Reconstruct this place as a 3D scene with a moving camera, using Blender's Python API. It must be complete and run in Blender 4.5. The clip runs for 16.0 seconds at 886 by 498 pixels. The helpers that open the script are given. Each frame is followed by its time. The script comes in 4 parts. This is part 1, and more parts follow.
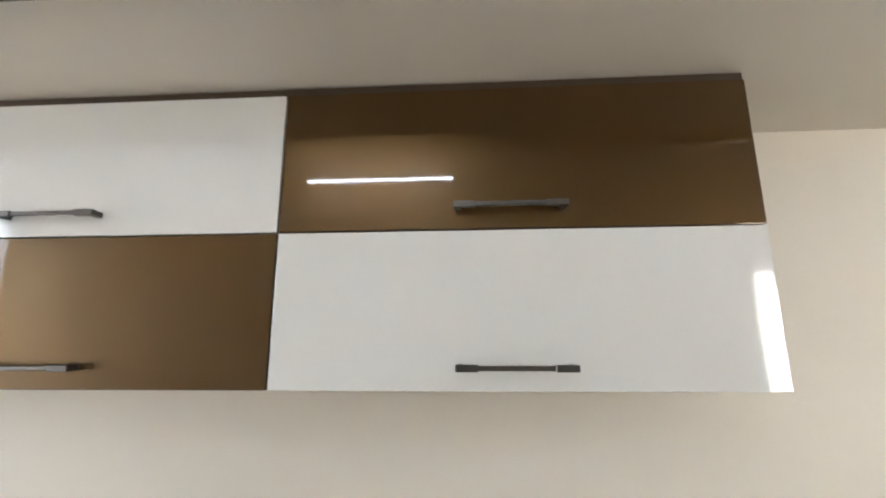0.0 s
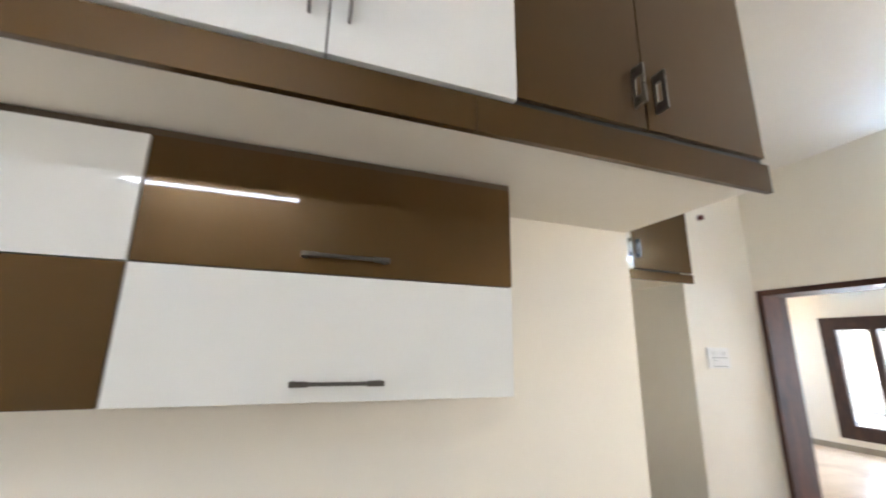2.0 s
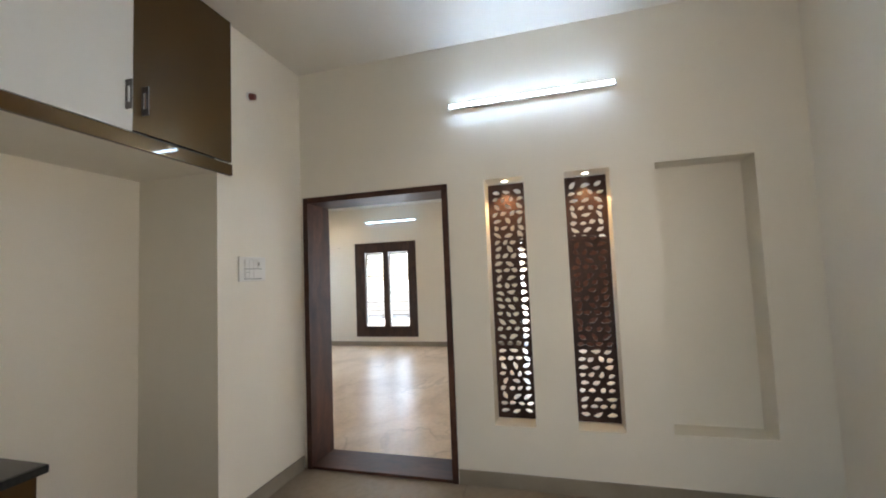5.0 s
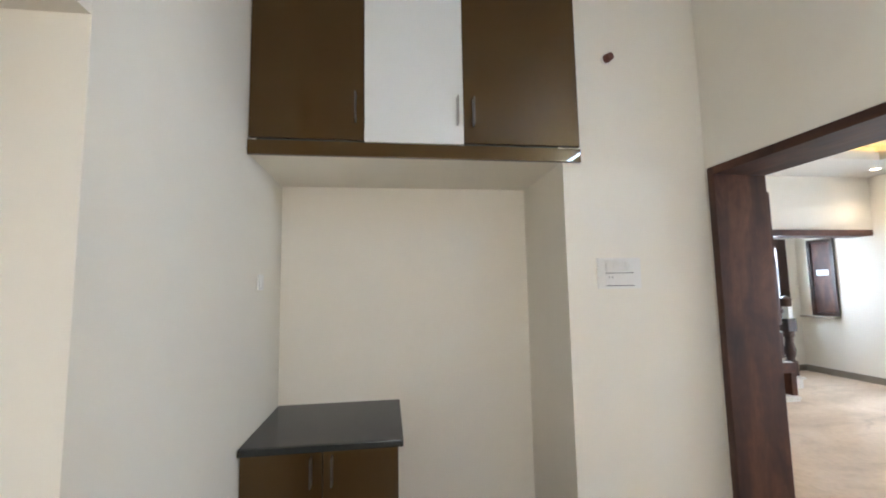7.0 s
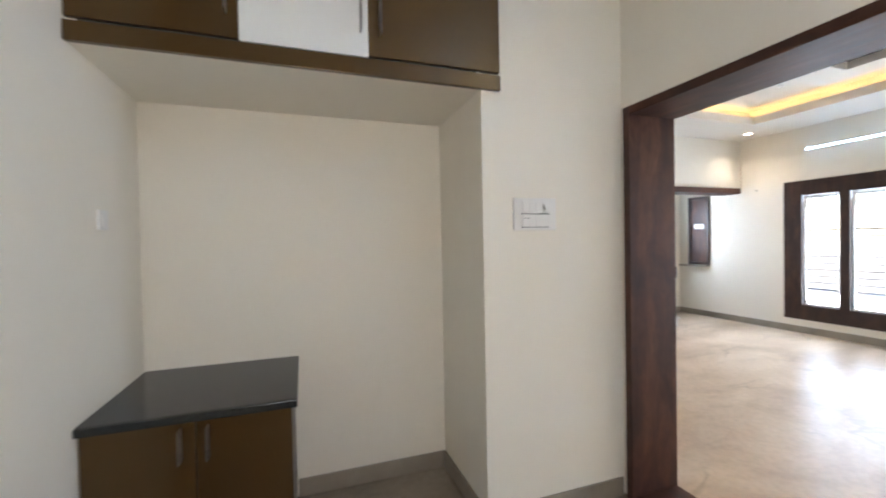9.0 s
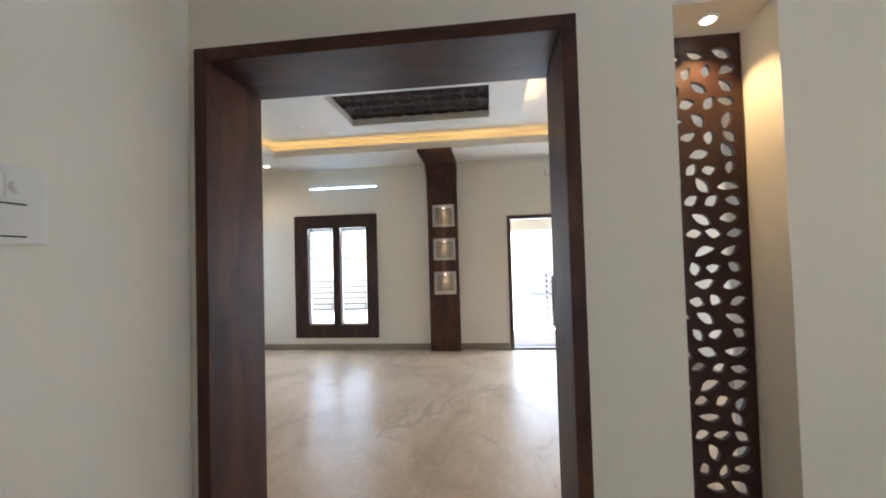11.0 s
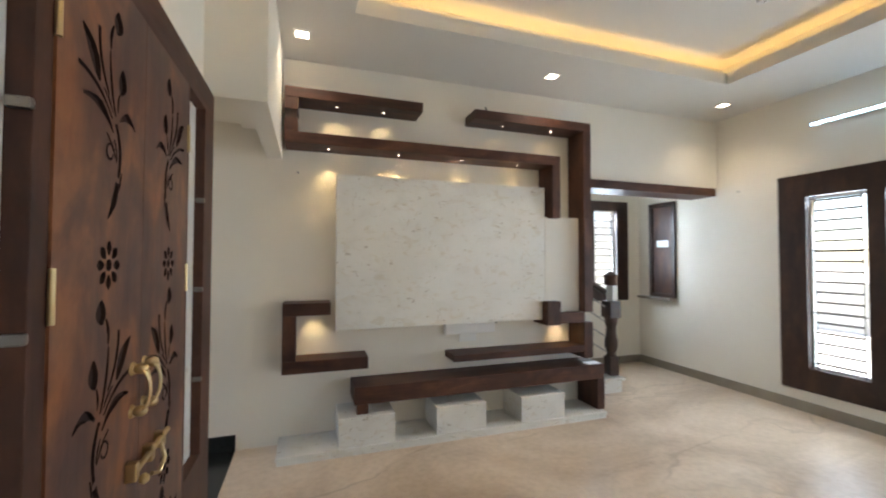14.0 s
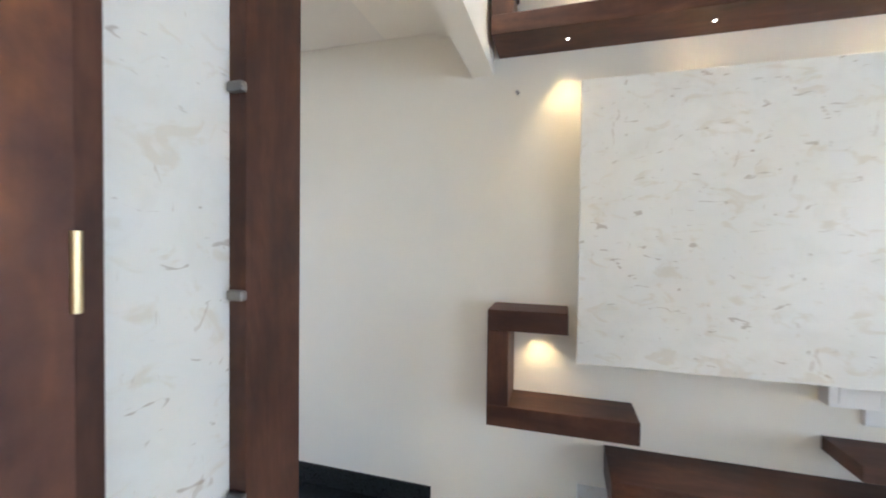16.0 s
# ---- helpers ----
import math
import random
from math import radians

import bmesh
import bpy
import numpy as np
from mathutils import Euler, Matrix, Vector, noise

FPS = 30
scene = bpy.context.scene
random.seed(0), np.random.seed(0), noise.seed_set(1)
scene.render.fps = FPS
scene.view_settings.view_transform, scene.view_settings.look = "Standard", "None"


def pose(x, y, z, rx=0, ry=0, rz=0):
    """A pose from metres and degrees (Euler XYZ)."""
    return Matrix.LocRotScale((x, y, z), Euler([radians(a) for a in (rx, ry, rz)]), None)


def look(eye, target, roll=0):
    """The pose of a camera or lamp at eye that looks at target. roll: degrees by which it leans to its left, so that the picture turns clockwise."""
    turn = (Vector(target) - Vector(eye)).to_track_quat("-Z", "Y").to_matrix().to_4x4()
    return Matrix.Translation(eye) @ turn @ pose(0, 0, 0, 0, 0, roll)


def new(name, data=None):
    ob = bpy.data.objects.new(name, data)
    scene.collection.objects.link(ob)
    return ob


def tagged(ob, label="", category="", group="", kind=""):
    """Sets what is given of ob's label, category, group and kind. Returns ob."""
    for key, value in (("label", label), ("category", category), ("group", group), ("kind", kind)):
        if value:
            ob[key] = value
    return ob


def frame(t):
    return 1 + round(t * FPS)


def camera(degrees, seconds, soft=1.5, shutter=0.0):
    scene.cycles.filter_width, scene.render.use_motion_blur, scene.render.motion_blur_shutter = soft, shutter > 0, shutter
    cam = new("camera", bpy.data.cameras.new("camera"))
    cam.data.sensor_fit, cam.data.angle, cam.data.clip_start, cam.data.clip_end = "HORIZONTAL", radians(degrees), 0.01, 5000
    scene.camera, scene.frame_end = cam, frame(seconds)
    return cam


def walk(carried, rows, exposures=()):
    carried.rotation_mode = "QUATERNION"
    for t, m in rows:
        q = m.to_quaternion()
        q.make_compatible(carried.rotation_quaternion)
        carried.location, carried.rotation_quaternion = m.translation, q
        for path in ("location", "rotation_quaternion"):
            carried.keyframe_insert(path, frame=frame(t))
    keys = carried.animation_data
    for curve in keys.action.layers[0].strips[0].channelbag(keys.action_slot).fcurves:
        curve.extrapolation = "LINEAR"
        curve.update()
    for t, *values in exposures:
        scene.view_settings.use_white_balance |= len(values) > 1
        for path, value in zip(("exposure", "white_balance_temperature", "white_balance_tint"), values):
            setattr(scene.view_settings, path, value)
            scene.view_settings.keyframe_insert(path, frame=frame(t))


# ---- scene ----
cam = camera(95.5, 16.0, 1.9, 0.2)
PATH = [
    (0, (1.242, 1.12, 1.6), (1.133, 3.081, 1.975), -0.3),
    (0.5, (1.241, 0.914, 1.61), (1.032, 2.851, 2.063), 0.5),
    (1, (1.206, 0.742, 1.613), (0.974, 2.666, 2.109), 1.0),
    (1.5, (1.189, 0.735, 1.611), (1.121, 2.664, 2.133), 1.4),
    (2, (1.221, 0.84, 1.616), (1.879, 2.669, 2.085), 0.9),
    (2.5, (1.238, 0.97, 1.593), (2.732, 2.248, 1.957), 0.2),
    (3, (1.252, 1.037, 1.556), (3.122, 1.7, 1.803), -0.5),
    (3.2, (1.275, 1.05, 1.543), (3.198, 1.561, 1.748), -0.6),
    (5.3, (2.433, 1.326, 1.465), (4.349, 1.891, 1.563), -2.8),
    (5.5, (2.573, 1.347, 1.479), (4.403, 2.146, 1.591), -3.0),
    (6, (2.876, 1.398, 1.482), (4.22, 2.869, 1.652), -3.1),
    (6.5, (3.107, 1.385, 1.526), (3.804, 3.252, 1.688), -2.1),
    (7, (3.281, 1.267, 1.502), (3.55, 3.241, 1.688), -1.0),
    (7.5, (3.323, 1.232, 1.49), (3.46, 3.224, 1.615), -0.8),
    (8, (3.326, 1.248, 1.46), (3.455, 3.244, 1.484), -0.8),
    (8.5, (3.327, 1.282, 1.442), (3.578, 3.266, 1.397), -0.8),
    (9, (3.381, 1.491, 1.424), (4.039, 3.379, 1.39), -1.1),
    (9.5, (3.438, 1.74, 1.428), (4.817, 3.189, 1.388), -1.9),
    (10, (3.514, 1.938, 1.417), (5.361, 2.704, 1.403), -1.4),
    (10.2, (3.536, 2.026, 1.421), (5.456, 2.585, 1.403), -1.6),
    (12.3, (4.785, 2.565, 1.411), (6.78, 2.688, 1.49), -1.7),
    (12.5, (4.936, 2.599, 1.417), (6.923, 2.808, 1.51), -1.5),
    (13, (5.29, 2.643, 1.419), (7.133, 3.41, 1.546), -1.4),
    (13.5, (5.583, 2.736, 1.409), (6.922, 4.217, 1.529), -1.0),
    (14, (5.83, 2.816, 1.409), (6.464, 4.712, 1.462), 0.1),
    (14.5, (5.971, 2.938, 1.398), (6.14, 4.931, 1.389), 0.5),
    (15, (5.986, 3.276, 1.39), (6.0, 5.276, 1.381), 0.2),
    (15.5, (6.006, 3.712, 1.385), (5.836, 5.705, 1.36), 0.1),
    (16, (5.962, 4.197, 1.386), (5.394, 6.115, 1.342), 0.7),
]
EXPOSURES = [(0, 4.3, 6350, 16), (0.5, 4.33, 6300, 16), (1.5, 4.38, 6300, 16), (2.0, 4.45, 6350, 16), (2.5, 3.72, 6400, 16), (3.2, 3.42, 6550, 15), (5.5, 3.5, 6600, 15), (6.0, 3.58, 6600, 15),
             (7, 4.13, 6200, 15), (8.5, 4.2, 6200, 16), (9.0, 4.03, 6200, 16), (9.5, 3.68, 6050, 14), (10, 3.68, 6050, 14), (12.3, 2.75, 6500, 15), (13, 2.9, 6650, 14), (13.5, 3.2, 7250, 13),
             (14, 3.38, 6500, 13), (15, 4.08, 6100, 15), (16, 4.12, 5800, 13)]
walk(cam, [(t, look(eye, target, roll)) for t, eye, target, roll in PATH], EXPOSURES)

# ---- world, sun, exposure ----
world = bpy.data.worlds.new("world")
scene.world = world
world.use_nodes = True
wn = world.node_tree
sky = wn.nodes.new("ShaderNodeTexSky")
sky.sky_type = "NISHITA"
sky.sun_disc = False
sky.sun_elevation, sky.sun_rotation = radians(65), radians(73)
wn.links.new(sky.outputs[0], wn.nodes["Background"].inputs[0])
wn.nodes["Background"].inputs[1].default_value = 0.085
sun = new("sun", bpy.data.lights.new("sun", "SUN"))
sun.data.energy, sun.data.angle, sun.data.color = 3.0, radians(0.5), (1.0, 0.95, 0.86)
sun.matrix_world = look((26, 6, 40.5), (8, 0.6, 0))

K = 0.2   # level of the indoor lamps beside the outdoor light
WARM, COOL = (1.0, 0.72, 0.36), (0.78, 0.92, 1.0)


def daylight(name, eye, target, w, h, power, color=(0.71, 0.855, 1.0)):
    """An area lamp in a window's opening, for the sky's light."""
    ob = new(name, bpy.data.lights.new(name, "AREA"))
    ob.data.shape, ob.data.size, ob.data.size_y, ob.data.energy, ob.data.color = "RECTANGLE", w, h, power, color
    ob.matrix_world = look(eye, target)
    return ob


def spot(name, eye, target, power, angle, color=WARM, radius=0.012, blend=0.6):
    ob = new(name, bpy.data.lights.new(name, "SPOT"))
    ob.data.energy, ob.data.color, ob.data.spot_size, ob.data.spot_blend, ob.data.shadow_soft_size = power, color, radians(angle), blend, radius
    ob.matrix_world = look(eye, target)
    return ob


DAY = K
daylight("daylight_hall_window", (10.30, 4.80, 1.20), (5, 4.80, 0.9), 1.1, 1.6, 33 * DAY)
daylight("daylight_entry", (10.42, 1.52, 1.05), (5, 1.52, 0.8), 0.85, 1.9, 25 * DAY)
daylight("daylight_side_window", (9.73, -0.28, 1.48), (9.73, 3, 1.2), 0.35, 1.0, 8 * DAY)
daylight("daylight_stair_window", (9.62, 7.36, 1.6), (9.62, 4, 1.2), 0.5, 0.9, 24 * DAY)
daylight("daylight_kitchen_window", (3.565, -0.28, 1.50), (3.565, 3, 1.3), 0.64, 1.0, 21 * DAY, (1.0, 0.95, 0.85))
daylight("daylight_work_window", (-2.88, -0.28, 1.71), (-2.88, 3, 1.5), 1.04, 1.44, 16 * DAY, (0.80, 0.90, 1.0))
# fill light in an added, unseen west opening, to brighten the kitchen
daylight("fill_daylight_unseen", (-3.56, 1.0, 1.3), (2, 1.0, 1.2), 1.5, 1.9, 4 * DAY, (0.98, 0.97, 0.96))

# ---- materials ----


class Nodes:
    """Short hand for a node tree."""

    def __init__(self, name):
        self.m = bpy.data.materials.new(name)
        self.m.use_nodes = True
        self.t = self.m.node_tree
        self.b = self.t.nodes["Principled BSDF"]
        self.pos = self.t.nodes.new("ShaderNodeNewGeometry").outputs["Position"]

    def link(self, a, b):
        self.t.links.new(a, b)

    def coords(self, scale=(1, 1, 1), turn=(0, 0, 0)):
        n = self.t.nodes.new("ShaderNodeMapping")
        n.inputs["Scale"].default_value = scale
        n.inputs["Rotation"].default_value = turn
        self.link(self.pos, n.inputs["Vector"])
        return n.outputs[0]

    def noise(self, scale, detail=3, vector=None, rough=0.5, distort=0.0):
        n = self.t.nodes.new("ShaderNodeTexNoise")
        n.inputs["Scale"].default_value, n.inputs["Detail"].default_value = scale, detail
        n.inputs["Roughness"].default_value, n.inputs["Distortion"].default_value = rough, distort
        self.link(vector or self.pos, n.inputs["Vector"])
        return n.outputs["Fac"]

    def ramp(self, fac, stops):
        n = self.t.nodes.new("ShaderNodeValToRGB")
        while len(n.color_ramp.elements) < len(stops):
            n.color_ramp.elements.new(0.5)
        for e, (p, c) in zip(n.color_ramp.elements, stops):
            e.position, e.color = p, (*c, 1) if len(c) == 3 else c
        self.link(fac, n.inputs[0])
        return n.outputs[0]

    def mix(self, fac, a, b, mode="MIX"):
        n = self.t.nodes.new("ShaderNodeMix")
        n.data_type, n.blend_type = "RGBA", mode
        for s, v in ((n.inputs[0], fac), (n.inputs[6], a), (n.inputs[7], b)):
            if isinstance(v, (int, float)):
                s.default_value = v
            elif isinstance(v, tuple):
                s.default_value = (*v, 1)
            else:
                self.link(v, s)
        return n.outputs[2]

    def color(self, c):
        self.link(c, self.b.inputs["Base Color"])

    def rough(self, fac, lo, hi):
        n = self.t.nodes.new("ShaderNodeMapRange")
        n.inputs["To Min"].default_value, n.inputs["To Max"].default_value = lo, hi
        self.link(fac, n.inputs[0])
        self.link(n.outputs[0], self.b.inputs["Roughness"])

    def bump(self, height, strength, distance=0.01):
        n = self.t.nodes.new("ShaderNodeBump")
        n.inputs["Strength"].default_value, n.inputs["Distance"].default_value = strength, distance
        self.link(height, n.inputs["Height"])
        self.link(n.outputs[0], self.b.inputs["Normal"])


def plain(name, c1, c2, rough=0.5, metal=0.0, scale=3.0, grain=60.0, bump=0.05, coat=0.0):
    k = Nodes(name)
    k.color(k.ramp(k.noise(scale, 4), [(0.3, c1), (0.7, c2)]))
    k.rough(k.noise(grain * 0.5, 2), max(rough - 0.04, 0.02), rough + 0.06)
    k.b.inputs["Metallic"].default_value = metal
    k.b.inputs["Coat Weight"].default_value = coat
    if bump:
        k.bump(k.noise(grain, 3), bump, 0.002)
    return k.m


def wood(name, dark, mid, light, axis, rough=0.32, coat=0.15, patch=7.0, spread=0.24, stretch=0.32, streaks=0.5):
    """Stained wood; the grain runs along axis (0, 1 or 2)."""
    k = Nodes(name)
    fine = [38.0, 38.0, 38.0]
    fine[axis] = 2.0
    broad = [patch] * 3
    broad[axis] = patch * stretch
    blotch = k.ramp(k.noise(1.0, 4, k.coords(broad), 0.6, 0.6), [(0.5 - spread, dark), (0.5, mid), (0.5 + spread, light)])
    streak = k.ramp(k.noise(1.0, 5, k.coords(fine), 0.65, 0.3), [(0.3, (0.45, 0.42, 0.40)), (0.62, (1.0, 1.0, 1.0))])
    mottle = k.ramp(k.noise(16.0, 5, None, 0.65), [(0.32, (0.62, 0.57, 0.55)), (0.62, (1.0, 1.0, 1.0))])
    k.color(k.mix(0.6, k.mix(streaks, blotch, streak, "MULTIPLY"), mottle, "MULTIPLY"))
    g = k.noise(1.0, 4, k.coords(fine), 0.6)
    k.rough(g, rough - 0.06, rough + 0.12)
    k.b.inputs["Coat Weight"].default_value = coat
    k.b.inputs["Coat Roughness"].default_value = 0.25
    k.b.inputs["Specular IOR Level"].default_value = 0.35
    k.bump(g, 0.12, 0.002)
    return k.m


def paint(name, c, warm=0.02):
    """Matt emulsion on plaster."""
    k = Nodes(name)
    a = tuple(x * 0.955 for x in c)
    k.color(k.mix(0.35, k.ramp(k.noise(0.9, 3), [(0.35, a), (0.65, c)]), k.ramp(k.noise(7.0, 5), [(0.3, a), (0.75, c)])))
    k.rough(k.noise(20, 2), 0.5, 0.68)
    k.bump(k.mix(0.5, k.noise(150, 3), k.noise(9, 3)), 0.06, 0.004)
    return k.m


def marble_floor(name, dark, mid, light):
    k = Nodes(name)
    base = k.ramp(k.noise(0.8, 6, k.coords((1, 1.5, 1), (0, 0, 0.5)), 0.6, 0.8), [(0.33, dark), (0.5, mid), (0.67, light)])
    speck = k.ramp(k.noise(22, 4), [(0.25, (0.86, 0.84, 0.82)), (0.6, (1, 1, 1))])
    c = k.mix(0.8, base, speck, "MULTIPLY")
    warp = k.noise(0.62, 4, k.coords((1, 1.7, 1), (0, 0, 0.7)), 0.52, 0.45)
    vein = k.ramp(warp, [(0.487, (0, 0, 0)), (0.498, (0.45, 0.45, 0.45)), (0.502, (0.45, 0.45, 0.45)), (0.516, (0, 0, 0))])
    gate = k.ramp(k.noise(1.3, 2, k.coords((1, 1, 1), (0.3, 0, 0))), [(0.42, (0, 0, 0)), (0.60, (1, 1, 1))])
    c = k.mix(k.mix(1.0, vein, gate, "MULTIPLY"), c, tuple(0.7 * v for v in dark))
    k.color(c)
    k.rough(k.noise(2.2, 3), 0.28, 0.40)
    k.b.inputs["Specular IOR Level"].default_value = 0.12
    k.bump(k.noise(5, 2), 0.012, 0.004)
    return k.m


def marble_white(name):
    """White marble with short brown flecks."""
    k = Nodes(name)
    base = k.ramp(k.noise(2.2, 5), [(0.3, (0.69, 0.68, 0.635)), (0.7, (0.77, 0.765, 0.725))])
    cloud = k.ramp(k.noise(1.0, 4, k.coords((6.0, 6.0, 9.0), (0.5, 0.5, 0.0)), 0.6, 0.5), [(0.50, (0, 0, 0)), (0.70, (1, 1, 1))])
    smear = k.ramp(k.noise(1.0, 3, k.coords((8.0, 8.0, 15.0)), 0.6, 1.0), [(0.57, (0, 0, 0)), (0.66, (1, 1, 1))])
    dash = k.ramp(k.noise(1.0, 2, k.coords((13.0, 13.0, 38.0)), 0.5, 1.2), [(0.67, (0, 0, 0)), (0.71, (1, 1, 1))])
    spot_ = k.ramp(k.noise(1.0, 3, k.coords((26.0, 26.0, 13.0)), 0.5, 1.2), [(0.68, (0, 0, 0)), (0.73, (1, 1, 1))])
    c = k.mix(k.mix(0.30, (0, 0, 0), cloud), base, (0.58, 0.565, 0.50))
    c = k.mix(k.mix(0.42, (0, 0, 0), smear), c, (0.57, 0.50, 0.38))
    c = k.mix(k.mix(0.45, (0, 0, 0), dash), c, (0.24, 0.165, 0.095))
    c = k.mix(k.mix(0.32, (0, 0, 0), spot_), c, (0.33, 0.24, 0.15))
    k.color(c)
    k.rough(k.noise(6, 2), 0.34, 0.46)
    return k.m


def laminate(name):
    """Bronze-brown metallic laminate under a clear gloss."""
    k = Nodes(name)
    k.color(k.ramp(k.noise(1.2, 4), [(0.3, (0.081, 0.0430, 0.0105)), (0.7, (0.103, 0.0555, 0.0138))]))
    k.rough(k.noise(14, 2), 0.27, 0.34)
    k.b.inputs["Metallic"].default_value = 0.75
    k.b.inputs["Coat Weight"].default_value = 0.5
    k.b.inputs["Coat Roughness"].default_value = 0.035
    k.bump(k.noise(9, 2), 0.006, 0.002)
    return k.m


def glow(name, color, strength):
    k = Nodes(name)
    k.b.inputs["Base Color"].default_value = (*color, 1)
    k.b.inputs["Emission Color"].default_value = (*color, 1)
    k.b.inputs["Emission Strength"].default_value = strength
    return k.m


def clear_glass(name):
    k = Nodes(name)
    k.t.nodes.remove(k.b)
    out = k.t.nodes["Material Output"]
    tr, gl, mx = k.t.nodes.new("ShaderNodeBsdfTransparent"), k.t.nodes.new("ShaderNodeBsdfGlossy"), k.t.nodes.new("ShaderNodeMixShader")
    tr.inputs[0].default_value = (0.93, 0.95, 0.95, 1)
    gl.inputs["Roughness"].default_value = 0.03
    mx.inputs[0].default_value = 0.07
    k.link(tr.outputs[0], mx.inputs[1])
    k.link(gl.outputs[0], mx.inputs[2])
    k.link(mx.outputs[0], out.inputs[0])
    return k.m


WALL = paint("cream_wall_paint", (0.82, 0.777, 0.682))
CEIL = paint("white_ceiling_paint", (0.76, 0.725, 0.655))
FLOOR = marble_floor("beige_marble", (0.49, 0.385, 0.285), (0.655, 0.535, 0.415), (0.76, 0.645, 0.525))
STONE = marble_floor("grey_brown_stone", (0.20, 0.165, 0.125), (0.27, 0.225, 0.172), (0.33, 0.28, 0.22))
SKIRT = plain("grey_beige_skirting_tile", (0.235, 0.20, 0.155), (0.31, 0.27, 0.21), 0.3, scale=4)
GRANITE = plain("black_granite", (0.013, 0.014, 0.014), (0.023, 0.025, 0.024), 0.22, scale=90, grain=200, bump=0.01)
MARBLE = marble_white("white_flecked_marble")
WOOD_X = wood("walnut_stained_wood_lengthwise", (0.032, 0.013, 0.009), (0.076, 0.029, 0.017), (0.145, 0.059, 0.033), 0, 0.5, 0.03)
WOOD_Y = wood("walnut_stained_wood_crosswise", (0.032, 0.013, 0.009), (0.076, 0.029, 0.017), (0.145, 0.059, 0.033), 1, 0.5, 0.03)
WOOD_Z = wood("walnut_stained_wood_upright", (0.032, 0.013, 0.009), (0.076, 0.029, 0.017), (0.145, 0.059, 0.033), 2, 0.5, 0.03)
DOOR_Z = wood("rich_brown_door_wood", (0.076, 0.036, 0.031), (0.130, 0.056, 0.037), (0.255, 0.102, 0.046), 2, 0.38, 0.06, 5.5, 0.14, 0.5, 0.3)
ENTRY_Z = wood("brown_entrance_door_wood", (0.085, 0.030, 0.020), (0.128, 0.044, 0.026), (0.19, 0.068, 0.036), 2, 0.36, 0.1)
FRAME_Z = wood("dark_teak_frame", (0.022, 0.011, 0.008), (0.045, 0.021, 0.014), (0.085, 0.038, 0.022), 2, 0.38)
FRAME_Y = wood("dark_teak_frame_crosswise", (0.022, 0.011, 0.008), (0.045, 0.021, 0.014), (0.085, 0.038, 0.022), 1, 0.38)
FRAME_X = wood("dark_teak_frame_lengthwise", (0.022, 0.011, 0.008), (0.045, 0.021, 0.014), (0.085, 0.038, 0.022), 0, 0.38)
SCREEN = wood("dark_screen_wood", (0.022, 0.009, 0.006), (0.044, 0.017, 0.011), (0.075, 0.030, 0.018), 2, 0.5, 0.03)
PANEL = wood("dark_carved_panel_wood", (0.018, 0.008, 0.0045), (0.036, 0.016, 0.009), (0.062, 0.028, 0.015), 1, 0.72, 0.0)
# cut faces are coloured near black: the carving's depth is darkened by colour
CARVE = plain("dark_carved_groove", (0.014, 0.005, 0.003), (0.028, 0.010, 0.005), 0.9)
BROWN = laminate("glossy_brown_laminate")
WHITE = plain("glossy_white_laminate", (0.74, 0.755, 0.74), (0.78, 0.79, 0.775), 0.045, scale=1.5, grain=20, bump=0.008, coat=0.0)
CARCASS = plain("cabinet_carcass_board", (0.055, 0.036, 0.02), (0.07, 0.046, 0.026), 0.35)
STEEL = plain("brushed_steel", (0.30, 0.29, 0.28), (0.42, 0.41, 0.40), 0.28, 1.0, grain=150)
PULL = plain("grey_steel", (0.19, 0.18, 0.17), (0.28, 0.27, 0.26), 0.28, 1.0, grain=150)
HANDLE = plain("dark_gunmetal", (0.10, 0.095, 0.09), (0.16, 0.155, 0.15), 0.3, 1.0, grain=150)
BRASS = plain("polished_brass", (0.52, 0.40, 0.21), (0.66, 0.53, 0.31), 0.34, 1.0, grain=80)
GREY = plain("grey_painted_steel", (0.25, 0.255, 0.26), (0.33, 0.335, 0.34), 0.4, grain=80)
BAR = plain("window_grille_steel", (0.09, 0.085, 0.08), (0.14, 0.135, 0.125), 0.5, 0.0)
PLASTIC = plain("white_plastic", (0.74, 0.73, 0.70), (0.80, 0.79, 0.76), 0.3, grain=200, bump=0.0)
# real dark plastic, and strips that paint the shade in gaps
DARKPL_SHADE = plain("dark_plastic_and_gap_shade", (0.02, 0.02, 0.02), (0.04, 0.04, 0.04), 0.4)
SASH = plain("cream_sash_paint", (0.60, 0.58, 0.53), (0.70, 0.68, 0.62), 0.4)
NICHE = plain("silver_grey_frame_paint", (0.46, 0.44, 0.41), (0.56, 0.54, 0.51), 0.35, 0.3)
BACKING = plain("taupe_niche_lining", (0.30, 0.27, 0.22), (0.38, 0.345, 0.29), 0.6)
CONCRETE = plain("pale_paving", (0.55, 0.52, 0.47), (0.68, 0.65, 0.60), 0.7, scale=1.2, grain=30, bump=0.2)
EARTH = plain("dry_ground", (0.42, 0.37, 0.30), (0.55, 0.49, 0.41), 0.9, scale=0.3, grain=8, bump=0.4)
PLASTER = plain("pale_outdoor_plaster", (0.68, 0.66, 0.60), (0.78, 0.76, 0.70), 0.8, scale=1.0, grain=40, bump=0.15)
GATE = plain("dark_grey_gate_paint", (0.04, 0.042, 0.045), (0.07, 0.072, 0.078), 0.45)
PILLAR = plain("grey_pillar_paint", (0.20, 0.21, 0.22), (0.27, 0.28, 0.29), 0.6)
